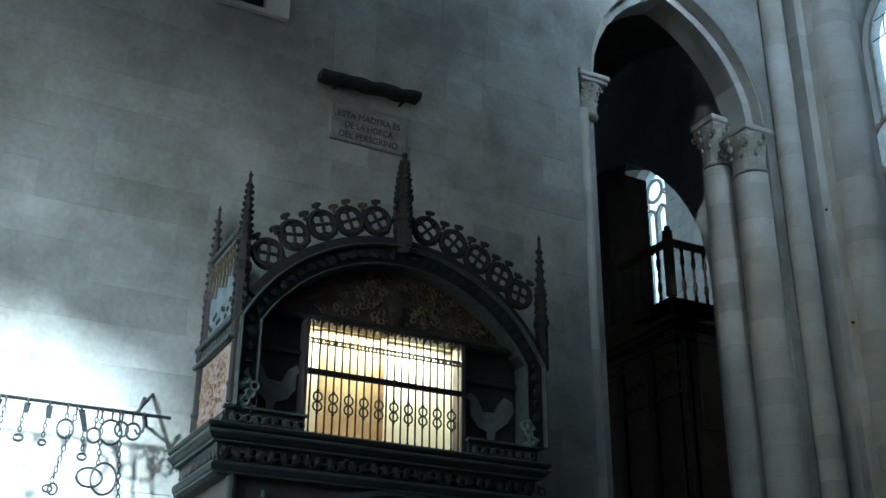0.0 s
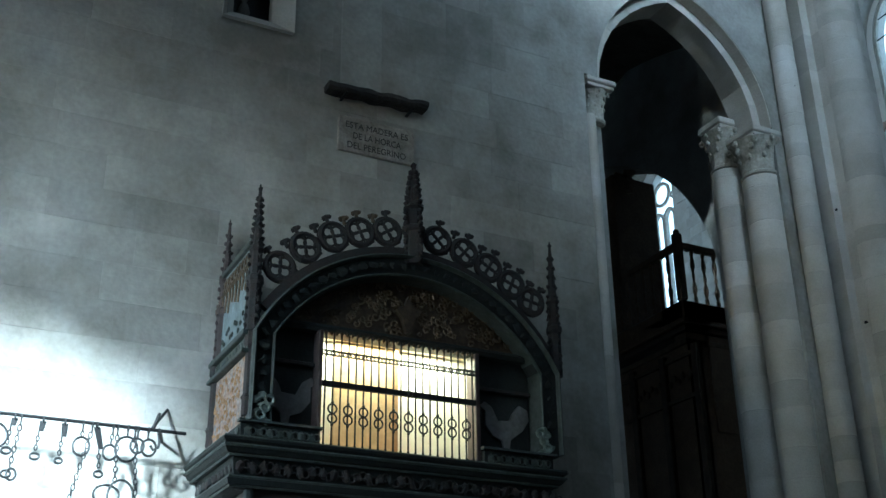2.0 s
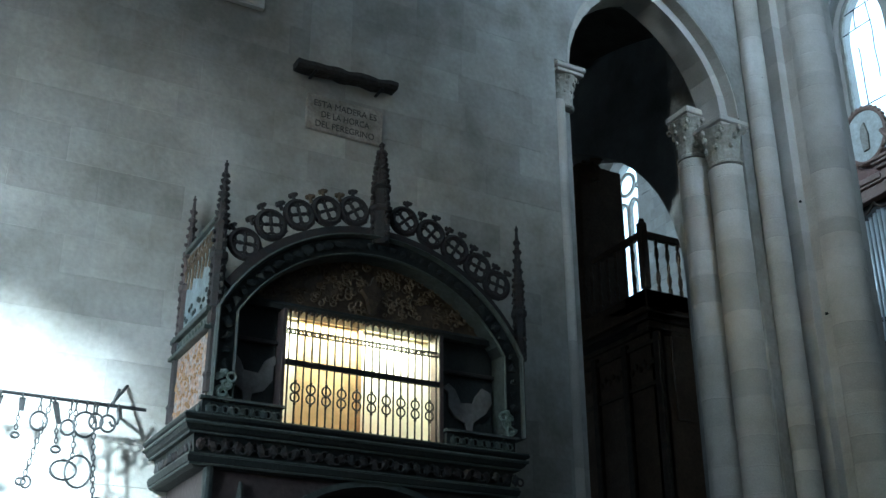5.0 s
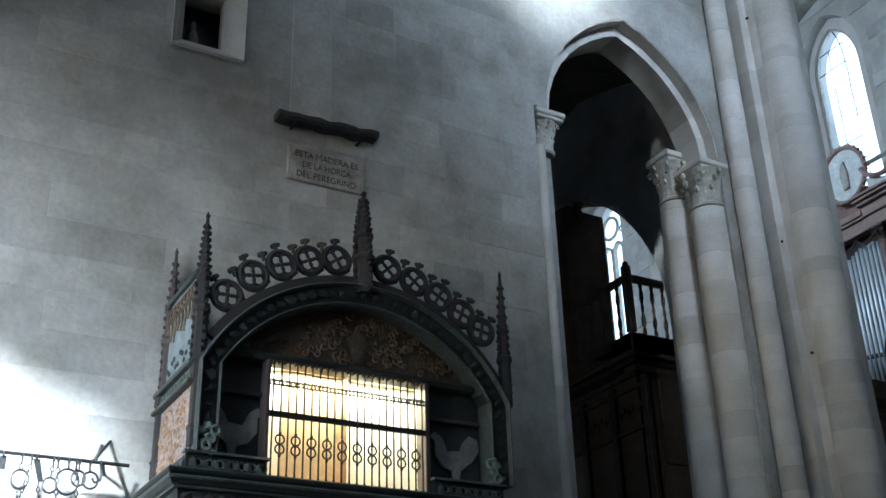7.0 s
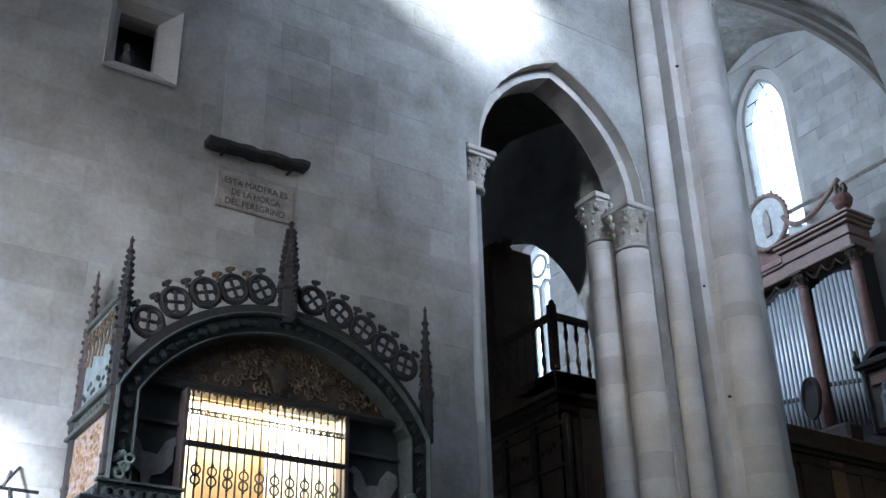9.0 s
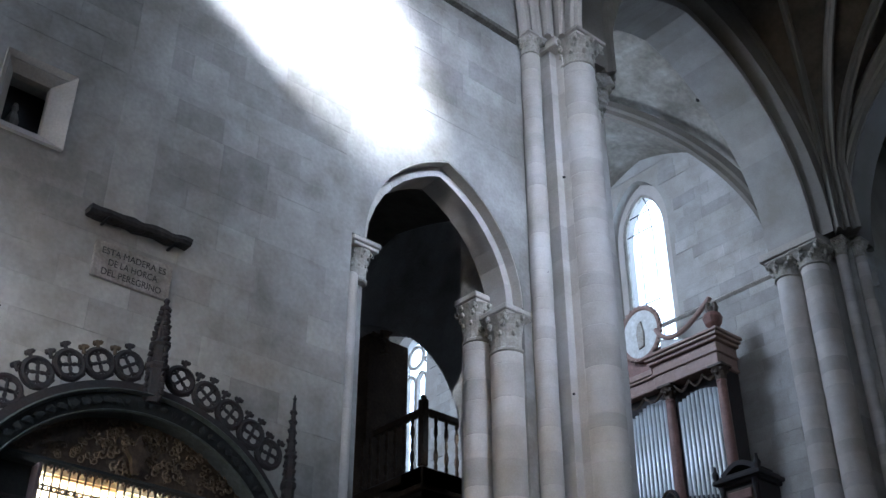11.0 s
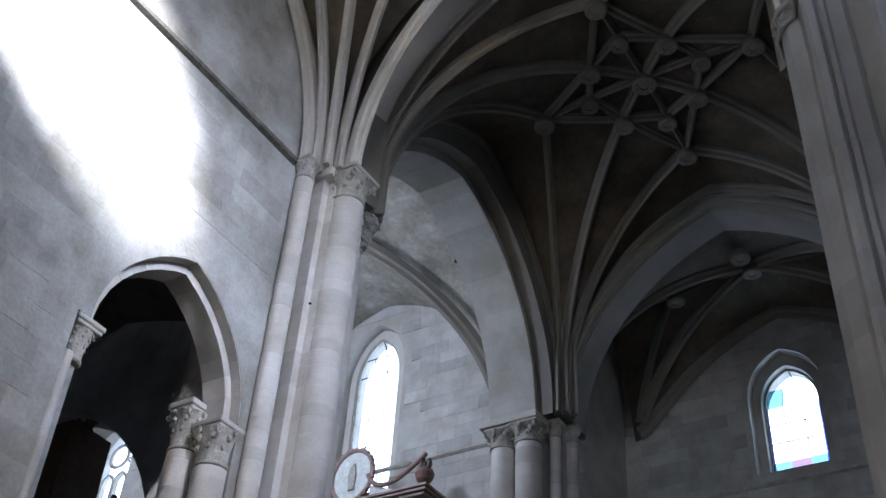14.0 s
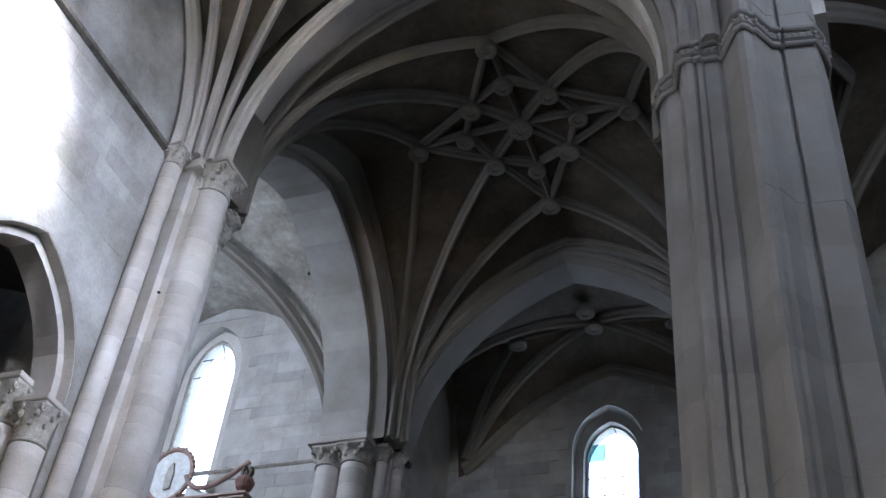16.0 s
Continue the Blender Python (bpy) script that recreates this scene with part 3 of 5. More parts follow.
web = AISLE.web("ceiling_aisle", n=28)
bm = bmesh.new()
for sx, sy in corners:
    AISLE.rib(bm, (AISLE.cx + sx * 3.1, AISLE.cy + sy * 3.3), (AISLE.cx, AISLE.cy), 0.2, 0.24)
ribs_ob(bm, web, "dark stone aisle vault ribs")
bm = bmesh.new()
box(bm, -15.6, -14.9, 1.8, 9.0, 0, 12)
box(bm, -15.6, -9.1, 1.2, 1.8, 0, 12)
tagged(part("wall_aisle", bm, STONE_WALL), "unlit stone aisle walls", "wall", kind="structure")
bm = bmesh.new()
arch_strip(bm, 9.1, 9.7, pointed(-12.9, 2.70, 7.0, 3.0), 18, "y")
box(bm, -9.15, -8.2, 9.0, 9.75, 0, 18)
box(bm, -10.2, -9.15, 9.1, 9.7, 0, 18)
box(bm, -29, -15.55, 9.1, 9.7, 0, 18)
tagged(part("wall_arcade", bm, STONE_WALL), "stone nave arcade wall with a pointed arch", "wall", kind="structure")


# ---- windows ----
def window(name, c, half, z0, spring, rise, y, label, mullion=False, tints=()):
    w = thing(name, label, "window", kind="structure")
    rnd = random.Random(len(name) + int(abs(c) * 10))
    line = lancet(c, half, z0, spring, rise)
    bm = bmesh.new()
    sweep(bm, [(a, y, z) for a, z in line], [(-0.04, -0.03), (0.04, -0.03), (0.04, 0.05), (-0.04, 0.05)], (0, 1, 0), closed=True)
    part("window_frame", bm, CARVED, w)
    # panes in rows, each with its lead
    rows = max(5, int((spring + rise - z0) / 0.42))
    cols = 3
    hz = (spring + rise - z0) / rows
    shape = pointed(c, half, spring, rise, 10, 1.3)
    bars = bmesh.new()

    def edge(z):
        if z <= spring:
            return half
        best = 0
        for (a0, q0), (a1, q1) in zip(shape, shape[1:]):
            if a0 < c and q0 <= z <= q1:
                best = c - (a0 + (a1 - a0) * (z - q0) / max(1e-6, q1 - q0))
        return best

    for r in range(rows):
        za, zb = z0 + r * hz, z0 + (r + 1) * hz
        ha, hb = edge(za + 1e-4), edge(zb - 1e-3)
        for k in range(cols):
            f0, f1 = 2 * k / cols - 1, 2 * (k + 1) / cols - 1
            bm = bmesh.new()
            hexa(bm, [(c + f0 * ha, y, za), (c + f1 * ha, y, za), (c + f1 * ha, y + 0.006, za), (c + f0 * ha, y + 0.006, za),
                      (c + f0 * hb, y, zb), (c + f1 * hb, y, zb), (c + f1 * hb, y + 0.006, zb), (c + f0 * hb, y + 0.006, zb)])
            g = GLASS
            if tints and r == 0:
                g = (GLASS_CYAN, GLASS_ROSE, GLASS_CYAN)[k]
            elif tints and k == 0 and r == rows - 2:
                g = GLASS_CYAN
            part("pane", bm, g, w).visible_shadow = False
            if k:
                jog = rnd.uniform(-0.02, 0.02)
                if rnd.random() < 0.7:
                    tube(bars, [(c + f0 * ha, y - 0.006, za), (c + f0 * (ha + hb) / 2 + jog, y - 0.006, (za + zb) / 2), (c + f0 * hb, y - 0.006, zb)], 0.013, 5, side=(0, 1, 0))
        if r and rnd.random() < 0.6:
            tube(bars, [(c - ha, y - 0.006, za), (c - ha * 0.2, y - 0.006, za + rnd.uniform(-0.03, 0.03)), (c + ha * rnd.uniform(0.2, 1.0), y - 0.006, za)], 0.013, 5, side=(0, 1, 0))
    part("lead_came", bars, LEAD, w)
    # blue strips added at both edges to draw the colour fringe of glare
    if tints:
        for s in (-1, 1):
            bm = bmesh.new()
            sweep(bm, [(c + s * (half - 0.055), y - 0.012, z0 + 0.03), (c + s * (half - 0.055), y - 0.012, spring)], [(-0.002, -0.022), (0.002, -0.022), (0.002, 0.022), (-0.002, 0.022)], (0, 1, 0))
            part("fringe_strip", bm, GLASS_BLUE, w, "narrow deep blue glass strip, added as the glare's colour fringe").visible_shadow = False
    bm = bmesh.new()
    box(bm, c - half * 2.5, c + half * 2.5, y + 1.2, y + 1.22, z0 - 1.5, spring + rise + 2)
    tagged(part("backdrop", bm, DAY), "overexposed bright daylight outside the window", "sky", kind="structure")
    return w


window("window_1", *WIN1, NY + 0.34, "tall pointed leaded window, blown out by daylight")
window("window_3", *WIN3, EY + 0.5, "pointed leaded window with blue and pink glass", tints=(GLASS_BLUE, GLASS_CYAN, GLASS_ROSE, GLASS_BLUE))

# twin lancets under a round light
w2 = thing("window_2", "twin lancet window under a small round light", "window", kind="structure")
wy = NY + 0.1
bm = bmesh.new()
c0, h0 = WIN2[0], WIN2[1]
# tracery plate with three holes, built as strips round them
for s in (-1, 1):
    cc = c0 + s * 0.22
    line = lancet(cc, 0.18, 11.3, 13.95, 0.25)
    sweep(bm, [(a, wy, z) for a, z in line], [(-0.06, -0.045), (0.06, -0.045), (0.06, 0.02), (-0.06, 0.02)], (0, 1, 0), closed=True)
ring(bm, (c0 - 0.05, wy, 14.72), 0.30, 0.05, "y", 24, 6)
ring(bm, (c0 + 0.38, wy, 14.55), 0.07, 0.03, "y", 12, 6)
part("tracery", bm, CARVED, w2)
bm = boxm(c0 - 0.46, c0 + 0.46, wy + 0.1, wy + 0.11, 11.2, 15.3)
part("pane", bm, GLASS, w2).visible_shadow = False
tagged(part("backdrop", boxm(c0 - 2, c0 + 2, NY + 1.2, NY + 1.22, 10, 17), DAY), "overexposed bright daylight outside the window", "sky", kind="structure")


# ---- piers and columns ----
def capital(parent, x, y, z0, z1, r, half, seed=1, mat=None, turn=0.0):
    """Astragal, leafy bell and square abacus, from z0 to z1."""
    mat = mat or CARVED
    h = z1 - z0
    bm = bmesh.new()
    lathe(bm, [(r * 1.0, 0), (r * 1.16, h * 0.03), (r * 1.16, h * 0.08), (r * 1.02, h * 0.11), (r * 1.05, h * 0.35), (r * 1.22, h * 0.6), (r * 1.55, h * 0.78)], (x, y, z0), 16)
    for k in range(8):
        a = k * math.pi / 4 + turn
        for lev, rr, s in ((0.40, 1.10, 0.17), (0.60, 1.26, 0.20), (0.72, 1.50, 0.18)):
            blob(bm, (x + r * rr * math.cos(a + lev), y + r * rr * math.sin(a + lev), z0 + h * lev), r * s, (1, 1, 1.5), seed + k)
        if k % 2:
            a2 = k * math.pi / 4
            ring(bm, (x + r * 1.6 * math.cos(a2), y + r * 1.6 * math.sin(a2), z0 + h * 0.68), r * 0.17, r * 0.06, "x", 10, 5)
    part("capital", bm, mat, parent, "carved leafy stone capital")
    bm = bmesh.new()
    box(bm, x - half * 0.9, x + half * 0.9, y - half * 0.9, y + half * 0.9, z0 + h * 0.78, z0 + h * 0.87, 0.008)
    box(bm, x - half, x + half, y - half, y + half, z0 + h * 0.874, z1, 0.012)
    part("abacus", bm, STONE, parent)


def shaft(parent, x, y, r, z0, z1, seed, seg=20, low=0.16, high=0.32, mat=None):
    """A round shaft of stone drums with fine joints."""
    rnd = random.Random(seed)
    z = z0
    while z < z1 - 0.02:
        h = min(rnd.uniform(low, high), z1 - z)
        bm = bmesh.new()
        rr = r * rnd.uniform(0.985, 1.015)
        e = min(0.006, h * 0.3)
        lathe(bm, [(rr - 0.003, 0), (rr, e), (rr, e * 2), (rr, h - e * 2), (rr, h - e), (rr - 0.003, h)], (x, y, z), seg)
        bmesh.ops.delete(bm, geom=[f for f in bm.faces if len(f.verts) > 4], context="FACES_ONLY")
        part("drum", bm, mat or STONE_DRUM, parent, smooth=True)
        z += h


def stack(parent, pts, z0, z1, seed, low=0.4, high=0.6, mat=None, name="block"):
    """Courses of one plan outline."""
    rnd = random.Random(seed)
    z = z0
    while z < z1 - 0.02:
        h = min(rnd.uniform(low, high), z1 - z)
        bm = bmesh.new()
        k = rnd.uniform(-0.003, 0.003)
        cxm, cym = sum(p[0] for p in pts) / len(pts), sum(p[1] for p in pts) / len(pts)
        q = [(x + k * (1 if x > cxm else -1), y + k * (1 if y > cym else -1)) for x, y in pts]
        prism(bm, q, z, z + h)
        part(name, bm, mat or STONE_DRUM, parent)
        z += h


pier_sw = thing("crossing_pier", "clustered pale stone pier with banded round shafts", "pier", "crossing piers", "structure")
stack(pier_sw, [(-9.1, 8.62), (-7.78, 8.62), (-7.78, 8.74), (-7.66, 8.74), (-7.66, 9.15), (-7.85, 9.75), (-9.1, 9.75)], 0, SPRING, 3)
shaft(pier_sw, -7.91, 8.37, 0.13, 0, 11.86, 5, 18)
capital(pier_sw, -7.91, 8.37, 11.86, 12.2, 0.12, 0.175, 2)
shaft(pier_sw, -7.60, 8.97, 0.235, 0, 11.74, 7, 24)
capital(pier_sw, -7.60, 8.97, 11.74, 12.26, 0.215, 0.30, 4)
bm = bmesh.new()
for k in range(12):
    blob(bm, (-7.82 - 0.006 * k, 9.75 - 0.012 * k + 0.03 * (k % 2), 12.22 - 0.078 * k), 0.19 - 0.011 * k, (1, 1, 0.75), k, 0.7)
part("corbel", bm, CARVED, pier_sw, "weathered leafy corbel beside the capital")
bm = boxm(-7.95, -7.62, 8.56, 8.78, 12.05, 12.2, 0.01)
part("abacus", bm, STONE, pier_sw)

bm = bmesh.new()
hexa(bm, [(-8.02, 8.60, 12.2), (-7.70, 8.80, 12.2), (-7.62, 9.6, 12.2), (-8.02, 9.6, 12.2), (-8.02, 8.50, 13.9), (-7.70, 8.70, 13.9), (-7.55, 9.6, 13.9), (-8.02, 9.6, 13.9)])
part("springer", bm, RIB_SHADED, pier_sw)
# black blobs: the first draws a shaft hole's shade, the others iron pegs
for x, y, z in ((-7.80, 8.36, 8.42), (-7.68, 8.70, 5.6), (-7.74, 8.62, 6.9), (-7.70, 8.66, 9.9)):
    bm = bmesh.new()
    blob(bm, (x, y, z), 0.022, (1, 1, 0.7), z, 0.5)
    part("dark_spot", bm, IRON, pier_sw)
pier_nw = thing("crossing_pier", "far clustered stone pier with leafy capitals", "pier", "crossing piers", "structure")
stack(pier_nw, [(-9.15, 15.95), (-8.2, 15.95), (-8.2, 16.3), (-7.9, 16.3), (-7.9, 17.3), (-9.15, 17.3)], 0, SPRING, 13, mat=STONE_RUBBLE)
for x, y, r, s in ((-8.95, 15.85, 0.22, 21), (-8.42, 15.85, 0.24, 22)):
    shaft(pier_nw, x, y, r, 0, 11.66, s, 20)
    capital(pier_nw, x, y, 11.66, 12.06, r, r * 1.25, s)
part("abacus", boxm(-9.3, -8.1, 15.52, 16.0, 12.06, 12.2, 0.012), STONE, pier_nw)
for x, y, r, s in ((-8.02, 16.12, 0.10, 23), (-7.83, 16.42, 0.10, 24), (-9.32, 16.4, 0.09, 25)):
    shaft(pier_nw, x, y, r, 0, 11.85, s, 14)
    capital(pier_nw, x, y, 11.85, 12.2, r, r * 1.5, s)

pier_se = thing("crossing_pier", "massive fluted stone pier with a carved ring, grey darkened for shade", "pier", "crossing piers", "structure")
half_plan = [(-1.48, 9.95), (-1.50, 9.45), (-1.50, 9.22), (-1.38, 9.03), (-1.21, 8.95), (-1.15, 8.74), (-1.12, 8.61), (-1.06, 8.575), (-0.985, 8.58), (-0.955, 8.635), (-0.93, 8.59), (-0.88, 8.585), (-0.855, 8.63),
             (-0.70, 8.635), (-0.655, 8.68), (-0.62, 8.61), (-0.44, 8.30), (-0.36, 8.265), (-0.31, 8.30), (-0.275, 8.36), (-0.23, 8.37), (-0.10, 8.61), (-0.02, 8.65), (0.02, 8.72), (0.045, 8.66), (0.36, 8.70), (0.42, 8.86), (0.46, 9.1), (0.38, 9.5), (0.2, 9.95)]
plan = half_plan + [(0.05, 10.6), (-0.4, 10.9), (-1.1, 10.6)]
stack(pier_se, plan, 0, 12.12, 31, 0.5, 0.75, STONE_SHADED)
stack(pier_se, plan, 12.12, 13.2, 32, 0.5, 0.75, STONE_SHADED)
bm = bmesh.new()
cxp, cyp = -0.44, 9.6


def ring_path(off, z):
    out = []
    for x, y in plan:
        d = Vector((x - cxp, y - cyp))
        d = d * (1 + off / d.length)
        out.append((cxp + d.x, cyp + d.y, z))
    return out


for off, z, r in ((0.05, 12.03, 0.032), (0.06, 12.30, 0.04), (0.03, 12.16, 0.05)):
    tube(bm, ring_path(off, z), r, 8, True)
rnd = random.Random(8)
path = ring_path(0.07, 12.165)
for a, b in zip(path, path[1:]):
    n = max(1, int((Vector(b) - Vector(a)).length / 0.07))
    for k in range(n):
        p = Vector(a).lerp(Vector(b), k / n)
        blob(bm, p, 0.032, (1, 1, 1.3), rnd.random() * 50, 0.6)
part("carved_ring", bm, STONE_SHADED, pier_se, "carved leafy stone ring round the pier head")
pier_ne = thing("crossing_pier", "far stone pier mostly hidden from view", "pier", "crossing piers", "structure")
stack(pier_ne, [(-1.6, 16.2), (0.1, 16.2), (0.1, 17.4), (-1.6, 17.4)], 0, SPRING, 41, 0.6, 0.9, STONE_SHADED)

# moulded flare above the big pier: rib bundle
bm = bmesh.new()
for k in range(5):
    a = math.radians(170 + k * 20)
    x0, y0 = -0.45 + 0.86 * math.cos(a), 9.45 + 0.95 * math.sin(a)
    pts = []
    for j in range(14):
        s = j / 13
        reach = 2.6 * s ** 2.0
        pts.append((x0 + reach * math.cos(a) * 0.8, y0 + reach * math.sin(a) * 0.8, 12.3 + 4.6 * s ** 0.8))
    tube(bm, pts, 0.13, 8)
part("rib_bundle", bm, STONE_SHADED, pier_se, "grey stone ribs springing from the pier")

# columns of the wall arch
col = thing("arch_column", "pale banded stone column with a leafy capital", "column", "arch columns", "structure")
shaft(col, -8.24, 8.085, 0.205, 0, 7.36, 51, 24, 0.24, 0.42)
capital(col, -8.24, 8.085, 7.36, 7.93, 0.19, 0.235, 6)
col = thing("arch_column", "slimmer pale banded stone column set back", "column", "arch columns", "structure")
shaft(col, -8.62, 7.96, 0.175, 0, 7.60, 53, 20, 0.24, 0.42)
capital(col, -8.62, 7.96, 7.60, 8.235, 0.155, 0.195, 7)
col = thing("arch_column", "slim wall shaft with a scrolled capital", "column", "arch columns", "structure")
shaft(col, -8.085, 5.715, 0.07, 0, 7.5, 55, 14, 0.4, 0.7)
capital(col, -8.17, 5.84, 7.46, 7.94, 0.10, 0.185, 8)


# voussoirs of the wall arch
def voussoirs(parent, c, half, spring, rise, x0, x1, thick, n, mat, r=1.6):
    line = pointed(c, half, spring, rise, n, r)
    big = pointed(c, half + thick, spring, rise + thick * 1.25, n, r)
    for (i0, i1), (o0, o1) in zip(zip(line, line[1:]), zip(big, big[1:])):
        bm = bmesh.new()
        g = 0.003
        hexa(bm, [(x0, i0[0], i0[1] + g), (x1, i0[0], i0[1] + g), (x1, i1[0], i1[1] - g), (x0, i1[0], i1[1] - g), (x0, o0[0], o0[1] + g), (x1, o0[0], o0[1] + g), (x1, o1[0], o1[1] - g), (x0, o1[0], o1[1] - g)])
        part("voussoir", bm, mat, parent)


voussoirs(wall_west, ARCH_C, ARCH_H - 0.012, ARCH_S, ARCH_R - 0.012, WX - 0.158, WX - 0.012, 0.2, 9, STONE)
voussoirs(wall_west, ARCH_C, 1.048, ARCH_S, 1.418, WX - 0.496, WX - 0.157, 0.11, 8, STONE_DRUM)

voussoirs(wall_arch_west, 12.75, 2.935, SPRING, 3.485, -9.16, -8.205, 0.4, 13, STONE_ARCH, 1.2)


# ---- the coop on the west wall ----
FX = -7.10         # front plane of the coop
CC = 3.30          # middle of its front
coop = thing("hen_coop", "dark carved and painted gothic coop with a lit grille", "coop")
rnd = random.Random(21)


def moulding(name, pts, y0, y1, x_back, mat, label="", left=True):
    """A moulding along the front that turns round both ends to the wall; pts are (projection, z) pairs from FX."""
    bm = bmesh.new()
    for (p0, z0), (p1, z1) in zip(pts, pts[1:]):
        lo = [(x_back, y0 - p0, z0), (FX + p0, y0 - p0, z0), (FX + p0, y1 + p0, z0), (x_back, y1 + p0, z0)]
        hi = [(x_back, y0 - p1, z1), (FX + p1, y0 - p1, z1), (FX + p1, y1 + p1, z1), (x_back, y1 + p1, z1)]
        hexa(bm, lo + hi)
    return part(name, bm, mat, coop, label)


# lower body with its arched recess
bm = bmesh.new()
low = [(CC + 1.0 * math.sin(a), 2.2 + 0.98 * math.cos(a)) for a in [math.pi * (k / 24 - 0.5) for k in range(25)]]
arch_strip(bm, -7.45, FX - 0.03, low, 3.22)
box(bm, -8.0, FX - 0.03, 2.08, CC - 1.0, 0, 3.22)
box(bm, -8.0, FX - 0.03, CC + 1.0, 4.38, 0, 3.22)
box(bm, -8.0, -7.75, CC - 1.0, CC + 1.0, 0, 3.22)
part("lower_body", bm, REDWOOD, coop, "red-brown painted lower body with arched recess")
for y in (2.10, 4.36):
    bm = bmesh.new()
    lathe(bm, [(0.035, 0), (0.035, 3.2)], (FX - 0.01, y, 0), 10)
    part("corner_roll", bm, GREENEDGE, coop)
bm = bmesh.new()
sweep(bm, [(FX, y, z) for y, z in low], [(-0.03, -0.005), (0.03, -0.005), (0.03, 0.035), (-0.03, 0.035)], (1, 0, 0))
part("arch_roll", bm, GREENEDGE, coop, "pale edge of the lower arch")
bm = bmesh.new()
low2 = [(CC + 0.86 * math.sin(a), 2.2 + 0.84 * math.cos(a)) for a in [math.pi * (k / 24 - 0.5) for k in range(25)]]
sweep(bm, [(-7.35, y, z) for y, z in low2], [(-0.02, -0.02), (0.02, -0.02), (0.02, 0.02), (-0.02, 0.02)], (1, 0, 0))
part("arch_roll", bm, GILTDARK, coop)
for y in (2.32, 4.2):
    bm = bmesh.new()
    lathe(bm, [(0.03, 2.4), (0.03, 2.9), (0.05, 2.92), (0.03, 2.95), (0.028, 3.02), (0.012, 3.12)], (FX, y, 0), 8)
    for k in range(4):
        blob(bm, (FX + 0.01, y + 0.025 * (-1) ** k, 2.72 + k * 0.09), 0.018, seed=k)
    part("finial", bm, GREENEDGE, coop)

moulding("cornice", [(0.0, 3.19), (0.06, 3.215), (0.07, 3.25), (0.03, 3.27)], 2.0, 4.38, -8.0, DARKWOOD, "dark green lower cornice moulding")
moulding("frieze", [(0.01, 3.27), (0.03, 3.40)], 2.0, 4.38, -8.0, DARKWOOD, "dark carved frieze")
moulding("cornice", [(0.05, 3.40), (0.09, 3.42), (0.11, 3.455), (0.08, 3.47)], 2.0, 4.38, -8.0, DARKWOOD, "dark green upper cornice moulding")
moulding("cornice", [(0.09, 3.47), (0.12, 3.49), (0.125, 3.505), (0.06, 3.52)], 2.0, 4.38, -8.0, DARKWOOD)
bm = bmesh.new()
for k in range(30):
    y = 2.02 + k * 0.083
    blob(bm, (FX + 0.03, y, 3.335), 0.045, (0.5, 0.8, 1.0), k, 0.5)
    ring(bm, (FX + 0.035, y + 0.04, 3.335 + 0.015 * (-1) ** k), 0.026, 0.008, "x", 10, 5)
for k in range(11):
    blob(bm, (-7.95 + k * 0.08, 1.985, 3.335), 0.045, (0.8, 0.5, 1.0), k + 40, 0.5)
part("frieze_carving", bm, CREST, coop, "dark carved leaf scrolls along the frieze")["kind"] = "stuff"

for z, p, r in ((3.205, 0.045, 0.010), (3.262, 0.055, 0.012), (3.405, 0.065, 0.010), (3.458, 0.112, 0.013), (3.512, 0.115, 0.010)):
    bm = bmesh.new()
    tube(bm, [(-8.0, 2.0 - p, z), (FX + p, 2.0 - p, z), (FX + p, 4.38 + p, z), (-8.0, 4.38 + p, z)], r, 6)
    part("fillet", bm, GREENEDGE, coop, "thin grey-green fillet")
# plinth blocks beside the grille
for y0, y1 in ((2.02, 2.57), (3.87, 4.46)):
    bm = bmesh.new()
    box(bm, -8.0 if y0 < 3 else -7.6, FX - 0.01, y0, y1, 3.52, 3.64)
    part("plinth", bm, DARKWOOD, coop)
    bm = bmesh.new()
    for k in range(7):
        yy = y0 + 0.05 + k * 0.075
        blob(bm, (FX, yy, 3.58), 0.035, (0.5, 0.9, 1.1), k + 9, 0.6)
        ring(bm, (FX + 0.005, yy + 0.03, 3.585), 0.026, 0.007, "x", 10, 5)
    part("plinth_carving", bm, GREENEDGE, coop, "worn carved leaves on the plinth")["kind"] = "stuff"
    bm = bmesh.new()
    sweep(bm, [(FX + 0.0, y0 - 0.02, 3.645), (FX + 0.0, y1 + 0.02, 3.645)], [(-0.03, 0), (0.03, 0), (0.02, 0.02), (-0.03, 0.02)], (1, 0, 0))
    part("plinth_cap", bm, GREENEDGE, coop)
bm = bmesh.new()
for k in range(11):
    blob(bm, (-7.95 + k * 0.08, 2.01, 3.58), 0.04, (0.8, 0.5, 1.0), k + 60, 0.5)
part("plinth_carving", bm, GREENEDGE, coop)["kind"] = "stuff"

# side face towards the south fill light
part("side_panel", boxm(-7.98, FX - 0.05, 2.045, 2.10, 3.64, 4.14), ORANGEPANEL, coop, "painted orange and white side panel, flaking")
bm = bmesh.new()
for k in range(90):
    x, z, r = rnd.uniform(-7.9, -7.25), rnd.uniform(3.68, 4.1), rnd.uniform(0.010, 0.024)
    a = rnd.uniform(0, 6.28)
    tube(bm, [(x + r * math.cos(a + q * 0.7) * (1 - 0.09 * q), 2.043, z + r * math.sin(a + q * 0.7) * (1 - 0.09 * q)) for q in range(8)], 0.0045, 5, side=(0, 1, 0))
part("side_tracery", bm, TANWOOD, coop, "gilded curls on the side panel")["kind"] = "stuff"
bm = bmesh.new()
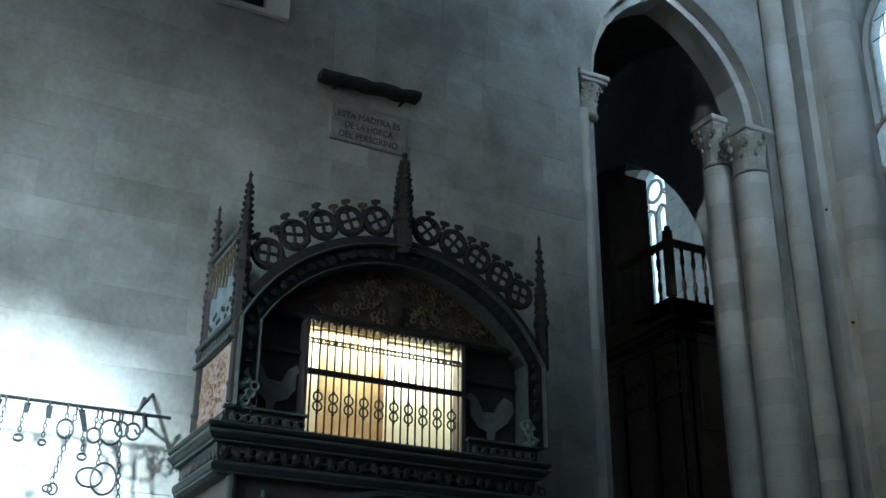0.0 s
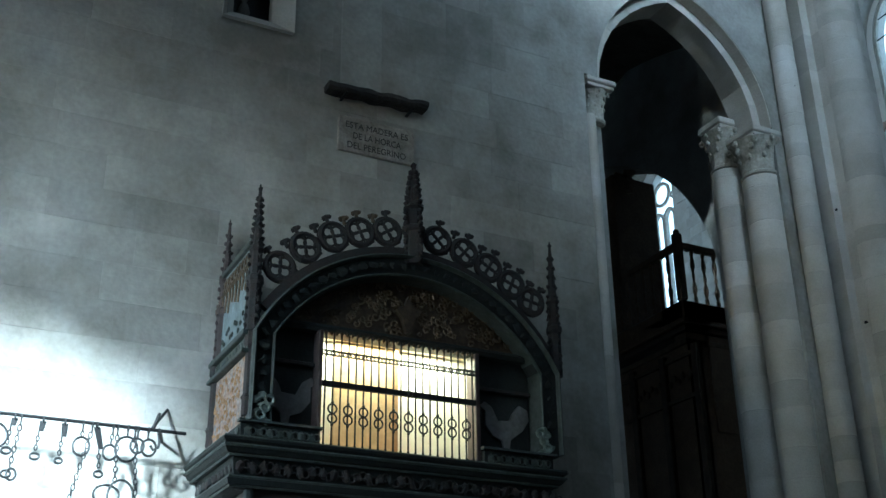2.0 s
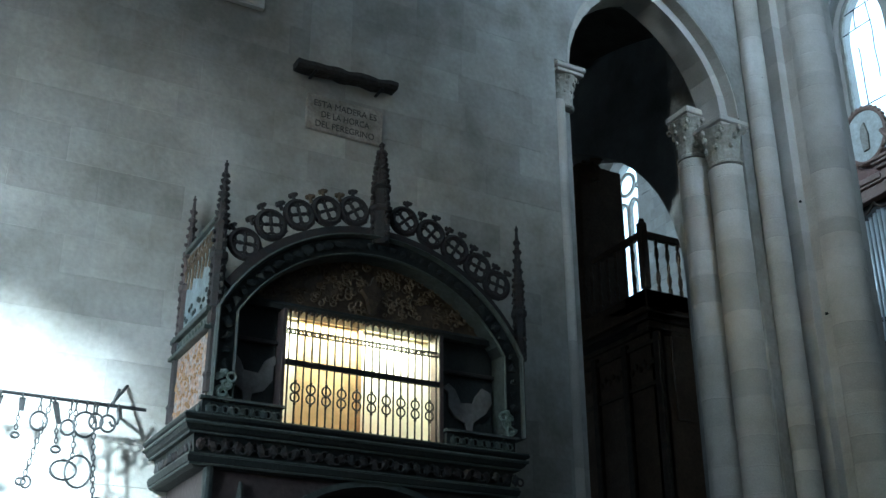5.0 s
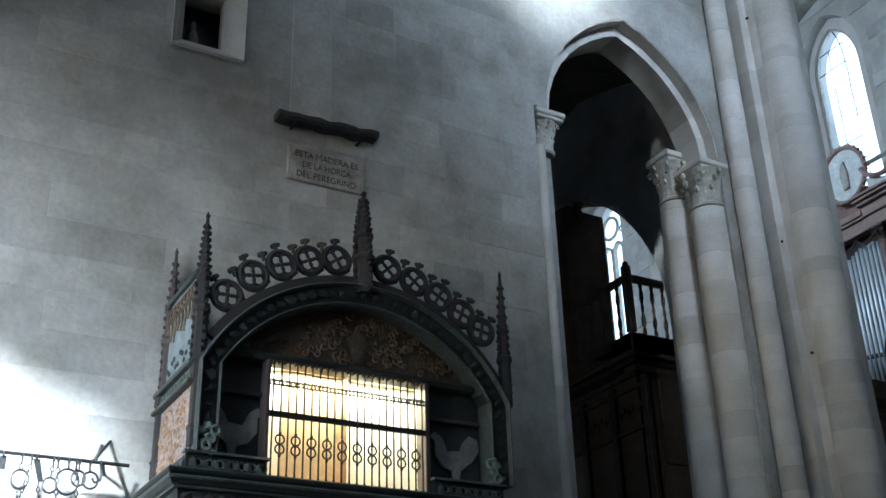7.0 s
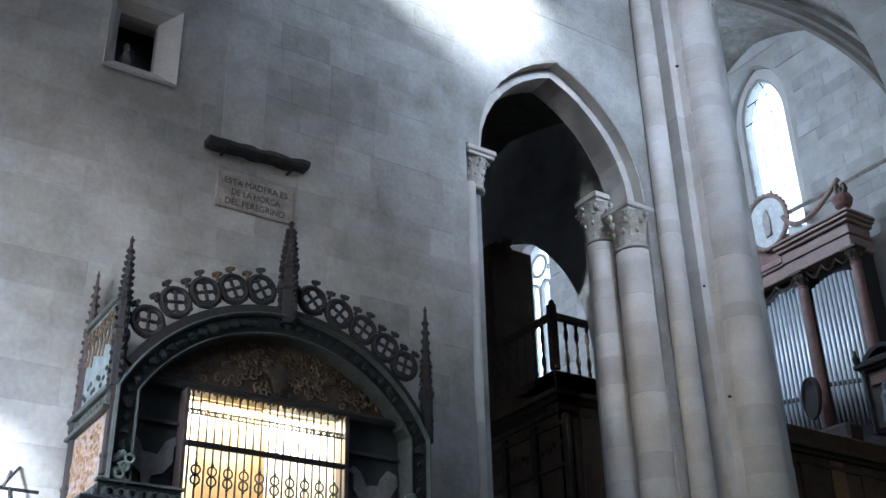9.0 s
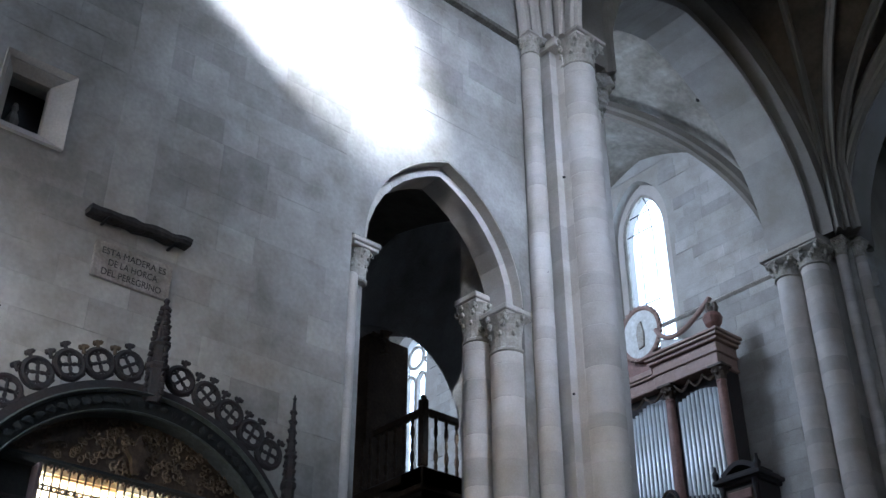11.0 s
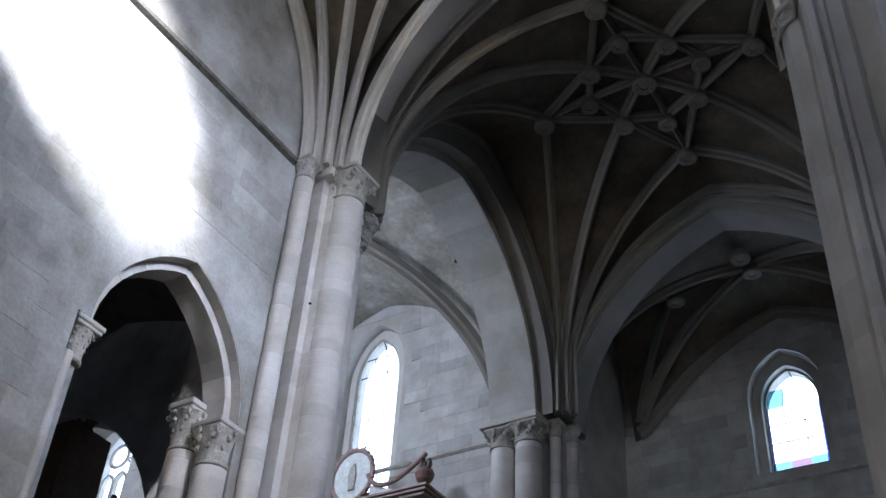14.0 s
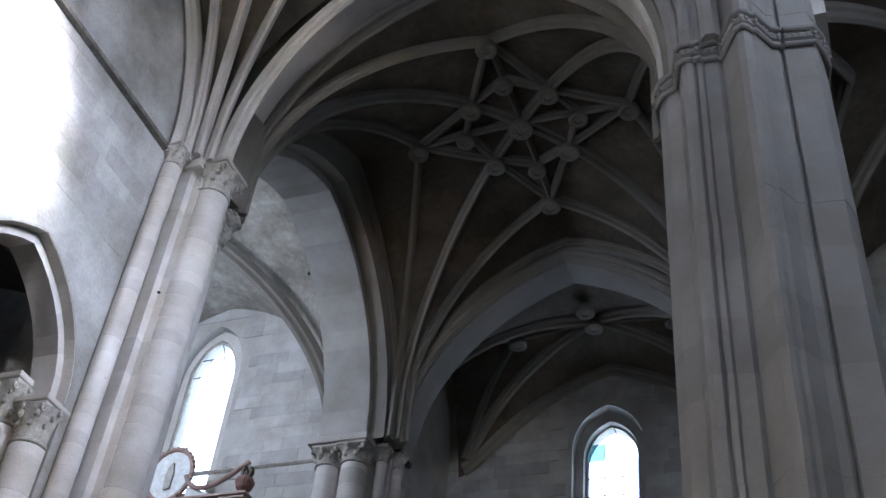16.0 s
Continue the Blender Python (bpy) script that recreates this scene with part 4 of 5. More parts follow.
for z0, z1, p in ((4.14, 4.17, 0.05), (4.17, 4.27, 0.01), (4.27, 4.31, 0.045)):
    box(bm, -8.0, FX - 0.02, 2.04 - p, 2.12, z0, z1, 0.006)
part("side_moulding", bm, GREENEDGE, coop)
bm = bmesh.new()
for k in range(12):
    blob(bm, (-7.94 + k * 0.07, 2.03, 4.22), 0.03, (0.9, 0.5, 1.1), k, 0.5)
part("side_carving", bm, GREENEDGE, coop)["kind"] = "stuff"
part("side_panel", boxm(-7.98, FX - 0.05, 2.05, 2.10, 4.31, 4.98), BLUEPANEL, coop, "faded blue upper side panel")
bm = bmesh.new()
box(bm, -7.98, FX - 0.05, 2.02, 2.11, 4.98, 5.02, 0.006)
part("side_moulding", bm, GREENEDGE, coop)
bm = bmesh.new()
for k in range(9):
    x = -7.9 + k * 0.085
    ring(bm, (x, 2.045, 4.90), 0.04, 0.011, "y", 12, 5)
    tube(bm, [(x, 2.045, 4.86), (x + 0.02, 2.042, 4.78), (x - 0.01, 2.045, 4.70 - 0.03 * (k % 3))], 0.011, 5, side=(1, 0, 0))
    blob(bm, (x, 2.04, 4.82), 0.02, seed=k)
part("side_tracery", bm, GILT, coop, "gilded tracery hanging over the blue panel")["kind"] = "stuff"
bm = bmesh.new()
for k in range(16):
    x = -7.93 + k * 0.05
    ring(bm, (x, 2.045, 4.45 + 0.05 * math.sin(k * 1.7)), 0.018, 0.004, "y", 9, 5)
part("side_tracery", bm, GREENEDGE, coop)["kind"] = "stuff"

# moulded arch band that frames the whole front
SH, TOPZ, HALF = 4.30, 5.08, 1.24


def coop_arch(off):
    """Outline of the front arch, moved inwards by off."""
    half, sh, top = HALF - off, SH, TOPZ - off
    rise = top - sh
    r = (half * half + rise * rise) / (2 * rise)
    a0 = math.asin(min(1.0, half / r))
    pts = [(CC - half, 3.66), (CC - half, 4.0)]
    pts += [(CC + r * math.sin(a0 * (k / 16 - 1)), top - r + r * math.cos(a0 * (k / 16 - 1))) for k in range(33)]
    return pts + [(CC + half, 4.0), (CC + half, 3.66)]


for off, prof, mat, name, label in (
        (0.0, [(-0.25, -0.028), (0.02, -0.028), (0.045, -0.014), (0.03, 0.0), (-0.25, 0.0)], GREENEDGE, "arch_band", "pale green outer arch moulding"),
        (0.028, [(-0.2, -0.13), (-0.02, -0.13), (0.0, 0.0), (-0.2, 0.0)], DARKWOOD, "arch_band", "dark hollow of the arch"),
        (0.15, [(-0.2, -0.02), (0.0, -0.02), (0.012, -0.01), (0.0, 0.0), (-0.2, 0.0)], GREENEDGE, "arch_band", "pale green inner arch moulding")):
    bm = bmesh.new()
    sweep(bm, [(FX, y, z) for y, z in coop_arch(off)], prof, (1, 0, 0))
    part(name, bm, mat, coop, label)
bm = bmesh.new()
line = coop_arch(0.09)
for i, ((y0, z0), (y1, z1)) in enumerate(zip(line, line[1:])):
    n = max(1, int(math.hypot(y1 - y0, z1 - z0) / 0.09))
    for k in range(n):
        blob(bm, (FX + 0.005, y0 + (y1 - y0) * k / n, z0 + (z1 - z0) * k / n), 0.034 * (0.7 + 0.5 * abs(math.sin(i * 3.3 + k * 2.1))), (0.35, 1.1, 0.9), i * 1.7 + k * 0.9, 1.0)
part("arch_carving", bm, DARKWOOD, coop, "dark carved leaves inside the arch band")["kind"] = "stuff"

# tympanum over the grille
inner = [p for p in coop_arch(0.16) if p[1] > 4.42]
bm = bmesh.new()
plate(bm, [(inner[0][0], 4.40)] + inner + [(inner[-1][0], 4.40)], FX - 0.22, FX - 0.16)
part("tympanum", bm, GILTDARK, coop, "browned gilt tympanum carved with scrolls")


def in_tymp(y, z):
    half = HALF - 0.25
    return z > 4.5 and ((y - CC) / half) ** 2 + ((z - 4.4) / 0.5) ** 2 < 1


bm = bmesh.new()
scrolls(bm, CC - 1.05, CC + 1.05, 4.48, 4.9, FX - 0.155, 330, 0.036, rnd, in_tymp)
part("scrollwork", bm, GILT, coop, "dull gilt leaf scrolls")["kind"] = "stuff"
bm = bmesh.new()
plate(bm, [(CC - 0.02, 4.50), (CC + 0.02, 4.50), (CC + 0.05, 4.62), (CC + 0.10, 4.68), (CC + 0.03, 4.72), (CC, 4.80), (CC - 0.03, 4.72), (CC - 0.10, 4.68), (CC - 0.05, 4.62)], FX - 0.16, FX - 0.11)
part("emblem", bm, GILTDARK, coop, "grey-green plain emblem on the tympanum")
bm = bmesh.new()
sweep(bm, [(FX - 0.14, CC - 1.06, 4.43), (FX - 0.14, CC + 1.06, 4.43)], [(-0.06, -0.03), (0.05, -0.03), (0.07, 0.0), (0.03, 0.035), (-0.06, 0.035)], (1, 0, 0))
part("lintel", bm, DARKWOOD, coop)

# side fields with plain painted cut-outs
for side in (-1, 1):
    y0, y1 = (2.12, 2.58) if side < 0 else (3.88, 4.36)
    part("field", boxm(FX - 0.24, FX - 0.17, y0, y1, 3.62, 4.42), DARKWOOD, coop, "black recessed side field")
    m = (y0 + y1) / 2 + 0.02
    q = -side
    bm = bmesh.new()
    shape = [(-0.16, 4.03), (-0.10, 4.06), (-0.05, 3.99), (-0.03, 3.93), (0.06, 3.92), (0.10, 4.02), (0.15, 4.06), (0.19, 4.02), (0.15, 3.99), (0.15, 3.88), (0.10, 3.80), (0.03, 3.77), (0.02, 3.70), (-0.02, 3.70), (-0.03, 3.78), (-0.12, 3.86), (-0.17, 3.95)]
    if side > 0:
        shape = [(-a, z) for a, z in shape][::-1]
    plate(bm, [(m + a * 1.2, z + 0.0) for a, z in shape], FX - 0.168, FX - 0.145)
    part("cut_out", bm, PALECUT, coop, "pale plain wooden cut-out with two raised ends")
    part("field_rail", boxm(FX - 0.17, FX - 0.13, y0, y1, 4.14, 4.17, 0.006), CREST, coop)
    bm = bmesh.new()
    yy = 2.14 if side < 0 else 4.40
    for k in range(12):
        a = k * 1.1
        blob(bm, (FX + 0.0, yy + 0.05 * math.cos(a) * side * -1 * (1 - k / 16), 3.66 + k * 0.017), 0.032, (0.7, 1.1, 0.8), k, 0.7)
    for k in range(3):
        ring(bm, (FX + 0.02, yy - side * 0.03 * k, 3.70 + 0.055 * k), 0.03, 0.011, "x", 10, 5)
    part("corner_leaf", bm, PALEGREEN, coop, "pale green carved corner leaf")["kind"] = "stuff"

# pierced cresting: roundels, crockets, pinnacles
ROUNDELS_RAW = [(2.22, 4.84), (2.41, 5.03), (2.63, 5.16), (2.85, 5.24), (3.08, 5.29), (3.52, 5.30), (3.76, 5.24), (3.98, 5.15), (4.19, 5.04), (4.37, 4.92)]
ROUNDELS = [(y + (CC - y) * 0.02, z - 0.015) for y, z in ROUNDELS_RAW]
for i, (y, z) in enumerate(ROUNDELS):
    bm = bmesh.new()
    x = FX - 0.04
    ring(bm, (x, y, z), 0.104, 0.019, "x", 24, 6)
    ring(bm, (x - 0.012, y, z), 0.118, 0.012, "x", 24, 6)
    for k in range(4):
        a = math.pi / 4 + k * math.pi / 2 + i * 0.15
        ring(bm, (x, y + 0.049 * math.cos(a), z + 0.049 * math.sin(a)), 0.041, 0.0095, "x", 14, 6)
        a += math.pi / 4
        tube(bm, [(x, y + 0.02 * math.cos(a), z + 0.02 * math.sin(a)), (x, y + 0.09 * math.cos(a), z + 0.09 * math.sin(a))], 0.011, 5, side=(1, 0, 0))
    blob(bm, (x + 0.01, y, z), 0.018, seed=i)
    # filling between the rings and the band below
    d = Vector((y - CC, z - 3.6)).normalized()
    tube(bm, [(x, y - d.x * 0.08 + d.y * 0.09, z - d.y * 0.08 - d.x * 0.09), (x, y - d.x * 0.12, z - d.y * 0.12), (x, y - d.x * 0.08 - d.y * 0.09, z - d.y * 0.08 + d.x * 0.09)], 0.018, 6, side=(1, 0, 0))
    part("roundel", bm, CREST, coop, "pierced four-lobed roundel of the cresting")
bm = bmesh.new()
sweep(bm, [(FX - 0.04, y, z + 0.015) for y, z in coop_arch(-0.02)[4:-4]], [(-0.03, -0.03), (0.03, -0.03), (0.03, 0.035), (-0.03, 0.035)], (1, 0, 0))
part("crest_base", bm, CREST, coop)


def crocket(y, z, d, s, gilt):
    bm = bmesh.new()
    for k in range(5):
        a = k * 1.3
        blob(bm, (FX - 0.04 + 0.012 * math.cos(a), y + d.x * s * 0.6 + 0.4 * s * math.cos(a) * d.y, z + d.y * s * 0.6 - 0.4 * s * math.cos(a) * d.x), s * 0.42, (0.7, 1, 1), k, 0.5)
    tube(bm, [(FX - 0.04, y - d.x * 0.02, z - d.y * 0.02), (FX - 0.04, y + d.x * s, z + d.y * s)], s * 0.28, 6, side=(1, 0, 0))
    part("crocket", bm, GILT if gilt else CREST, coop)["kind"] = "stuff"


prev = None
for i, (y, z) in enumerate(ROUNDELS):
    d = Vector((y - CC, (z - 3.7) * 1.0)).normalized()
    crocket(y + d.x * 0.125, z + d.y * 0.125, d, 0.050, i in (3,))
    if prev and i != 5:
        m = ((y + prev[0]) / 2, (z + prev[1]) / 2)
        crocket(m[0] + d.x * 0.095, m[1] + d.y * 0.095, d, 0.052, i in (3, 4))
    prev = (y, z)


def pinnacle(x, y, z0, z1, w, label, knobs=6, mat=None):
    bm = bmesh.new()
    h = z1 - z0
    lathe(bm, [(w, 0), (w, h * 0.30), (w * 1.25, h * 0.32), (w * 1.25, h * 0.35), (w * 0.85, h * 0.37), (w * 0.8, h * 0.52), (w * 1.1, h * 0.54), (w * 0.7, h * 0.58), (w * 0.22, h * 0.95), (w * 0.1, h)], (x, y, z0), 8)
    for k in range(knobs):
        q = 0.58 + 0.36 * k / knobs
        rr = w * (0.75 - 0.5 * k / knobs)
        for a in (0, 1.57, 3.14, 4.71):
            blob(bm, (x + rr * math.cos(a), y + rr * math.sin(a), z0 + h * q), w * 0.36, seed=k, rough=0.6)
    for k in range(9):
        for a in (0.3, 1.9, 3.5, 5.0):
            blob(bm, (x + w * math.cos(a), y + w * math.sin(a), z0 + h * (0.03 + 0.057 * k)), w * 0.3, (1, 1, 1.3), k + a, 0.7)
    blob(bm, (x, y, z0 + h * 0.97), w * 0.35, seed=3)
    part("pinnacle", bm, mat or CREST, coop, label)


pinnacle(FX - 0.04, 2.06, 4.30, 5.45, 0.055, "tall dark crocketed corner pinnacle", 8)
pinnacle(-7.92, 2.06, 4.30, 5.50, 0.05, "brown crocketed pinnacle against the wall", 6, REDWOOD)
pinnacle(FX - 0.04, 4.55, 4.30, 5.47, 0.052, "slender dark pinnacle", 5)
pinnacle(FX - 0.03, 3.30, 5.02, 5.92, 0.078, "wide dark crocketed middle pinnacle", 7)
for x, y, z0, z1 in ((FX - 0.05, 2.07, 3.7, 4.32), (-7.94, 2.05, 3.66, 4.32), (FX - 0.05, 4.53, 4.0, 4.32)):
    bm = bmesh.new()
    lathe(bm, [(0.045, z0), (0.045, z0 + 0.1), (0.055, z0 + 0.12), (0.04, z0 + 0.15), (0.04, z1 - 0.15), (0.055, z1 - 0.12), (0.05, z1)], (x, y, 0), 8)
    part("corner_shaft", bm, CREST, coop)

# grille: bars, rails, double rings and a scroll band
GY0, GY1, GZ0, GZ1 = 2.60, 3.83, 3.47, 4.39
GX = FX - 0.06
grille = part("grille", boxm(GX - 0.012, GX + 0.012, GY0, GY1, 3.985, 4.025), IRON, coop, "black wrought-iron grille")
NB = 21
for k in range(NB):
    y = GY0 + 0.025 + (GY1 - GY0 - 0.05) * k / (NB - 1)
    bm = bmesh.new()
    lathe(bm, [(0.0065, GZ0), (0.0065, GZ1)], (GX, y, 0), 7)
    lathe(bm, [(0.007, 3.50), (0.014, 3.52), (0.014, 3.54), (0.008, 3.58)], (GX, y, 0), 7)
    part("bar", bm, IRON, grille)
    if k % 2:
        bm = bmesh.new()
        for zz in (3.755, 3.825):
            ring(bm, (GX + 0.006, y, zz), 0.033, 0.007, "x", 14, 5)
        for zz in (3.71, 3.79, 3.87):
            blob(bm, (GX + 0.006, y, zz), 0.013, seed=k, rough=0.1)
        part("double_ring", bm, IRON, grille)
bm = bmesh.new()
for k in range(40):
    y = GY0 + 0.02 + (GY1 - GY0 - 0.04) * k / 39
    ring(bm, (GX, y, 4.235), 0.014, 0.005, "x", 9, 4)
box(bm, GX - 0.008, GX + 0.008, GY0, GY1, 4.215, 4.222)
box(bm, GX - 0.008, GX + 0.008, GY0, GY1, 4.250, 4.257)
part("scroll_band", bm, IRON, grille)
bm = bmesh.new()
for k in range(30):
    blob(bm, (GX, GY0 + 0.02 + (GY1 - GY0 - 0.04) * k / 29, 4.385), 0.013, (1, 1, 1.6), k, 0.2)
part("tip", bm, GILTDARK, grille)
blob_bm = bmesh.new()
blob(blob_bm, (GX + 0.015, CC - 0.02, 4.005), 0.028, seed=2, rough=0.1)
part("lock", blob_bm, IRON, grille)
for y0, y1 in ((GY0 - 0.03, GY0), (GY1, GY1 + 0.035)):
    part("jamb", boxm(FX - 0.2, FX - 0.05, y0, y1, 3.47, 4.40, 0.004), REDWOOD, coop)
part("sill", boxm(FX - 0.2, FX + 0.03, GY0 - 0.03, GY1 + 0.035, 3.44, 3.472, 0.006), REDWOOD, coop)

# whitewashed inside of the coop, with boards and a perch
for name, dims in (("back_wall", (-8.60, -8.58, 2.4, 4.05, 3.4, 4.5)), ("side_wall", (-8.58, FX - 0.24, 2.40, 2.42, 3.44, 4.46)), ("side_wall", (-8.58, FX - 0.24, 4.03, 4.05, 3.44, 4.46)),
                   ("top_board", (-8.58, FX - 0.2, 2.4, 4.05, 4.46, 4.48)), ("floor_board", (-8.58, FX - 0.2, 2.4, 4.05, 3.40, 3.44))):
    part(name, boxm(*dims), WHITEWASH, coop, "whitewashed and warm-lit")
part("partition", boxm(-7.55, -7.52, 2.43, 2.84, 3.44, 4.455, 0.004), WHITEWASH, coop, "whitewashed partition, strongly lit")
part("partition", boxm(-7.55, -7.52, 3.31, 4.02, 3.44, 4.455, 0.004), WHITEWASH, coop, "whitewashed partition, strongly lit")
part("board", boxm(-7.52, -7.49, 2.82, 3.33, 3.44, 4.455, 0.004), TANBOARD, coop, "tan wooden board inside")
part("post", boxm(-7.49, -7.46, 3.29, 3.33, 3.44, 4.455, 0.004), TANWOOD, coop)
bm = bmesh.new()
box(bm, -7.455, -7.30, 2.62, 3.60, 3.56, 3.59, 0.004)
box(bm, -7.455, -7.43, 2.62, 3.60, 3.44, 3.56, 0.004)
box(bm, -7.34, -7.30, 2.62, 2.68, 3.44, 3.56, 0.004)
box(bm, -7.34, -7.30, 3.54, 3.60, 3.44, 3.56, 0.004)
part("nest_box", bm, TANWOOD, coop, "low tan wooden nest box")

# ---- plaque, beam, niche ----
plaque = thing("plaque", "grey stone plaque with three painted lines of lettering", "plaque")
part("slab", boxm(WX - 0.01, WX + 0.03, 2.97, 3.70, 6.40, 6.75, 0.006), PLAQUE, plaque)
for text, z, w in (("ESTA MADERA ES", 6.635, 0.60), ("DE LA HORCA", 6.535, 0.46), ("DEL PEREGRINO", 6.435, 0.56)):
    cu = bpy.data.curves.new("lettering", "FONT")
    cu.body, cu.size, cu.extrude, cu.align_x = text, 0.088, 0.0015, "CENTER"
    cu.materials.append(INK)
    ob = new("lettering", cu)
    ob.parent = plaque
    bpy.context.view_layer.update()
    k = w / max(0.01, ob.dimensions.x)
    ob.matrix_world = Matrix.Translation((WX + 0.032, 3.335, z)) @ pose(0, 0, 0, 90, 0, 90) @ Matrix.Diagonal((k, 1, 1, 1))
beam = thing("beam", "charred old oak beam fixed to the wall", "beam")
bm = bmesh.new()
pts = []
for k in range(25):
    q = k / 24
    pts.append((WX + 0.075, 2.83 + 0.97 * q, 6.965 + 0.035 * q + 0.012 * noise.noise(Vector((q * 7, 1, 2)))))
prof = [(-0.085, -0.034), (0.05, -0.038), (0.07, -0.015), (0.065, 0.026), (0.02, 0.036), (-0.085, 0.032)]
sweep(bm, pts, prof, (1, 0, 0))
for v in bm.verts:
    v.co += Vector((0, 0.5, 1)) * 0.016 * noise.noise(v.co * 9)
part("timber", bm, OLDBEAM, beam)
for y in (2.98, 3.62):
    part("iron_strap", boxm(WX - 0.005, WX + 0.152, y, y + 0.025, 6.90, 6.915, 0.002), IRON, beam)

niche = thing("niche_frame", "splayed pale stone frame of a small wall niche", "niche", kind="structure")
y0, y1, z0, z1 = NICHE
bm = bmesh.new()
o = 0.05
for a, b in ((((y0 - o, z0 - o), (y1 + o, z0 - o)), ((y0 + 0.07, z0 + 0.10), (y1 - 0.13, z0 + 0.10))),
             (((y1 + o, z0 - o), (y1 + o, z1 + o)), ((y1 - 0.13, z0 + 0.10), (y1 - 0.13, z1 - 0.08))),
             (((y1 + o, z1 + o), (y0 - o, z1 + o)), ((y1 - 0.13, z1 - 0.08), (y0 + 0.07, z1 - 0.08))),
             (((y0 - o, z1 + o), (y0 - o, z0 - o)), ((y0 + 0.07, z1 - 0.08), (y0 + 0.07, z0 + 0.10)))):
    (p, q), (r, s) = a, b
    hexa(bm, [(WX - 0.02, *p), (WX - 0.02, *q), (WX - 0.18, *s), (WX - 0.18, *r), (WX + 0.04, *p), (WX + 0.04, *q), (WX - 0.10, *s), (WX - 0.10, *r)])
part("splay", bm, STONE, niche)
bm = bmesh.new()
box(bm, WX - 0.45, WX - 0.40, y0, y1, z0, z1)
# black colour of this plate draws the shade deep in the niche
part("back", bm, IRON, niche)
bm = bmesh.new()
lathe(bm, [(0.03, 7.50), (0.045, 7.60), (0.05, 7.72), (0.06, 7.80), (0.035, 7.88), (0.02, 7.90), (0.035, 7.94), (0.02, 7.99)], (WX - 0.32, 2.14, 0), 10)
me = bpy.data.meshes.new("statuette")
bm.to_mesh(me)
bm.free()
# dark stone colour puts the niche's shade on the pale statuette
me.materials.append(SOOTY_SHADED)
tagged(new("statuette", me), "small pale weathered statuette, darkened for the shade of the niche", "statuette")

# ---- rod with old irons ----
rack = thing("iron_rod", "black iron rod on wall brackets hung with old irons", "rod")
RX = -7.70
part("rod", tube(bmesh.new(), [(RX, -0.4, 3.68), (RX, 0.6, 3.685), (RX, 1.80, 3.68)], 0.013, 8, side=(1, 0, 0)), IRON, rack)
part("stay", tube(bmesh.new(), [(WX, 1.72, 3.92), (RX, 1.56, 3.69)], 0.012, 8, side=(0, 1, 0)), IRON, rack)
part("stay", tube(bmesh.new(), [(RX, 1.57, 3.69), (RX + 0.02, 1.60, 3.80)], 0.012, 8, side=(0, 1, 0)), IRON, rack)
part("bracket", tube(bmesh.new(), [(WX, 1.70, 3.68), (RX, 1.62, 3.68)], 0.012, 8, side=(0, 0, 1)), IRON, rack)
part("bracket", tube(bmesh.new(), [(WX, -0.2, 3.70), (RX, -0.2, 3.69)], 0.012, 8, side=(0, 0, 1)), IRON, rack)


def links(bm, y, z, n, s, lean=0.0):
    for k in range(n):
        if k % 2:
            ring(bm, (RX, y + lean * k, z - s * k), s * 0.34, 0.0045, "x", 10, 4, 1.9)
        else:
            ring(bm, (RX, y + lean * k, z - s * k), s * 0.34, 0.0045, "y", 10, 4, 1.9)
    return y + lean * n, z - s * n


def irons(kind, y, length, r, tilt=0.0):
    t = thing("shackle", {"ring": "old iron shackle ring on a short chain", "bar": "flat iron shackle bar with a hanging chain", "long": "long iron chain ending in rings", "hook": "plain iron hook on the rod"}[kind], "shackle", "irons on the rod")
    bm = bmesh.new()
    ring(bm, (RX, y, 3.672), 0.022, 0.006, "y", 12, 5)
    part("loop", bm, IRON, t)
    if kind == "ring":
        bm = bmesh.new()
        yy, zz = links(bm, y, 3.635, max(1, int(length / 0.032)), 0.032, tilt)
        part("chain", bm, IRON, t)
        bm = bmesh.new()
        ring(bm, (RX, yy, zz - r), r, 0.009, "x", 20, 6, 1.15)
        part("cuff", bm, IRON, t)
    elif kind == "bar":
        bm = bmesh.new()
        plate(bm, [(y - 0.022, 3.66), (y + 0.022, 3.66), (y + 0.03 + tilt, 3.66 - length), (y - 0.005 + tilt, 3.66 - length)], RX - 0.006, RX + 0.006)
        part("strap", bm, IRON, t)
        bm = bmesh.new()
        yy, zz = links(bm, y + tilt, 3.64 - length, 4, 0.03, tilt * 0.1)
        part("chain", bm, IRON, t)
        bm = bmesh.new()
        ring(bm, (RX, yy, zz - r), r, 0.009, "x", 16, 6, 0.7)
        part("cuff", bm, IRON, t)
    elif kind == "long":
        bm = bmesh.new()
        yy, zz = links(bm, y, 3.635, int(length / 0.036), 0.036, tilt * 0.6)
        part("chain", bm, IRON, t)
        for j in (0, 1):
            bm = bmesh.new()
            ring(bm, (RX + 0.01, yy + (0.5 if j else -0.6) * r, zz - r * 0.8), r, 0.009, "x", 18, 6, 0.75 + 0.5 * j)
            part("cuff", bm, IRON, t)
    else:
        bm = bmesh.new()
        tube(bm, [(RX, y, 3.66), (RX, y + 0.01, 3.60), (RX, y + 0.005, 3.66 - length), (RX, y - 0.03, 3.64 - length), (RX, y - 0.05, 3.67 - length)], 0.010, 6, side=(1, 0, 0))
        part("hook", bm, IRON, t)


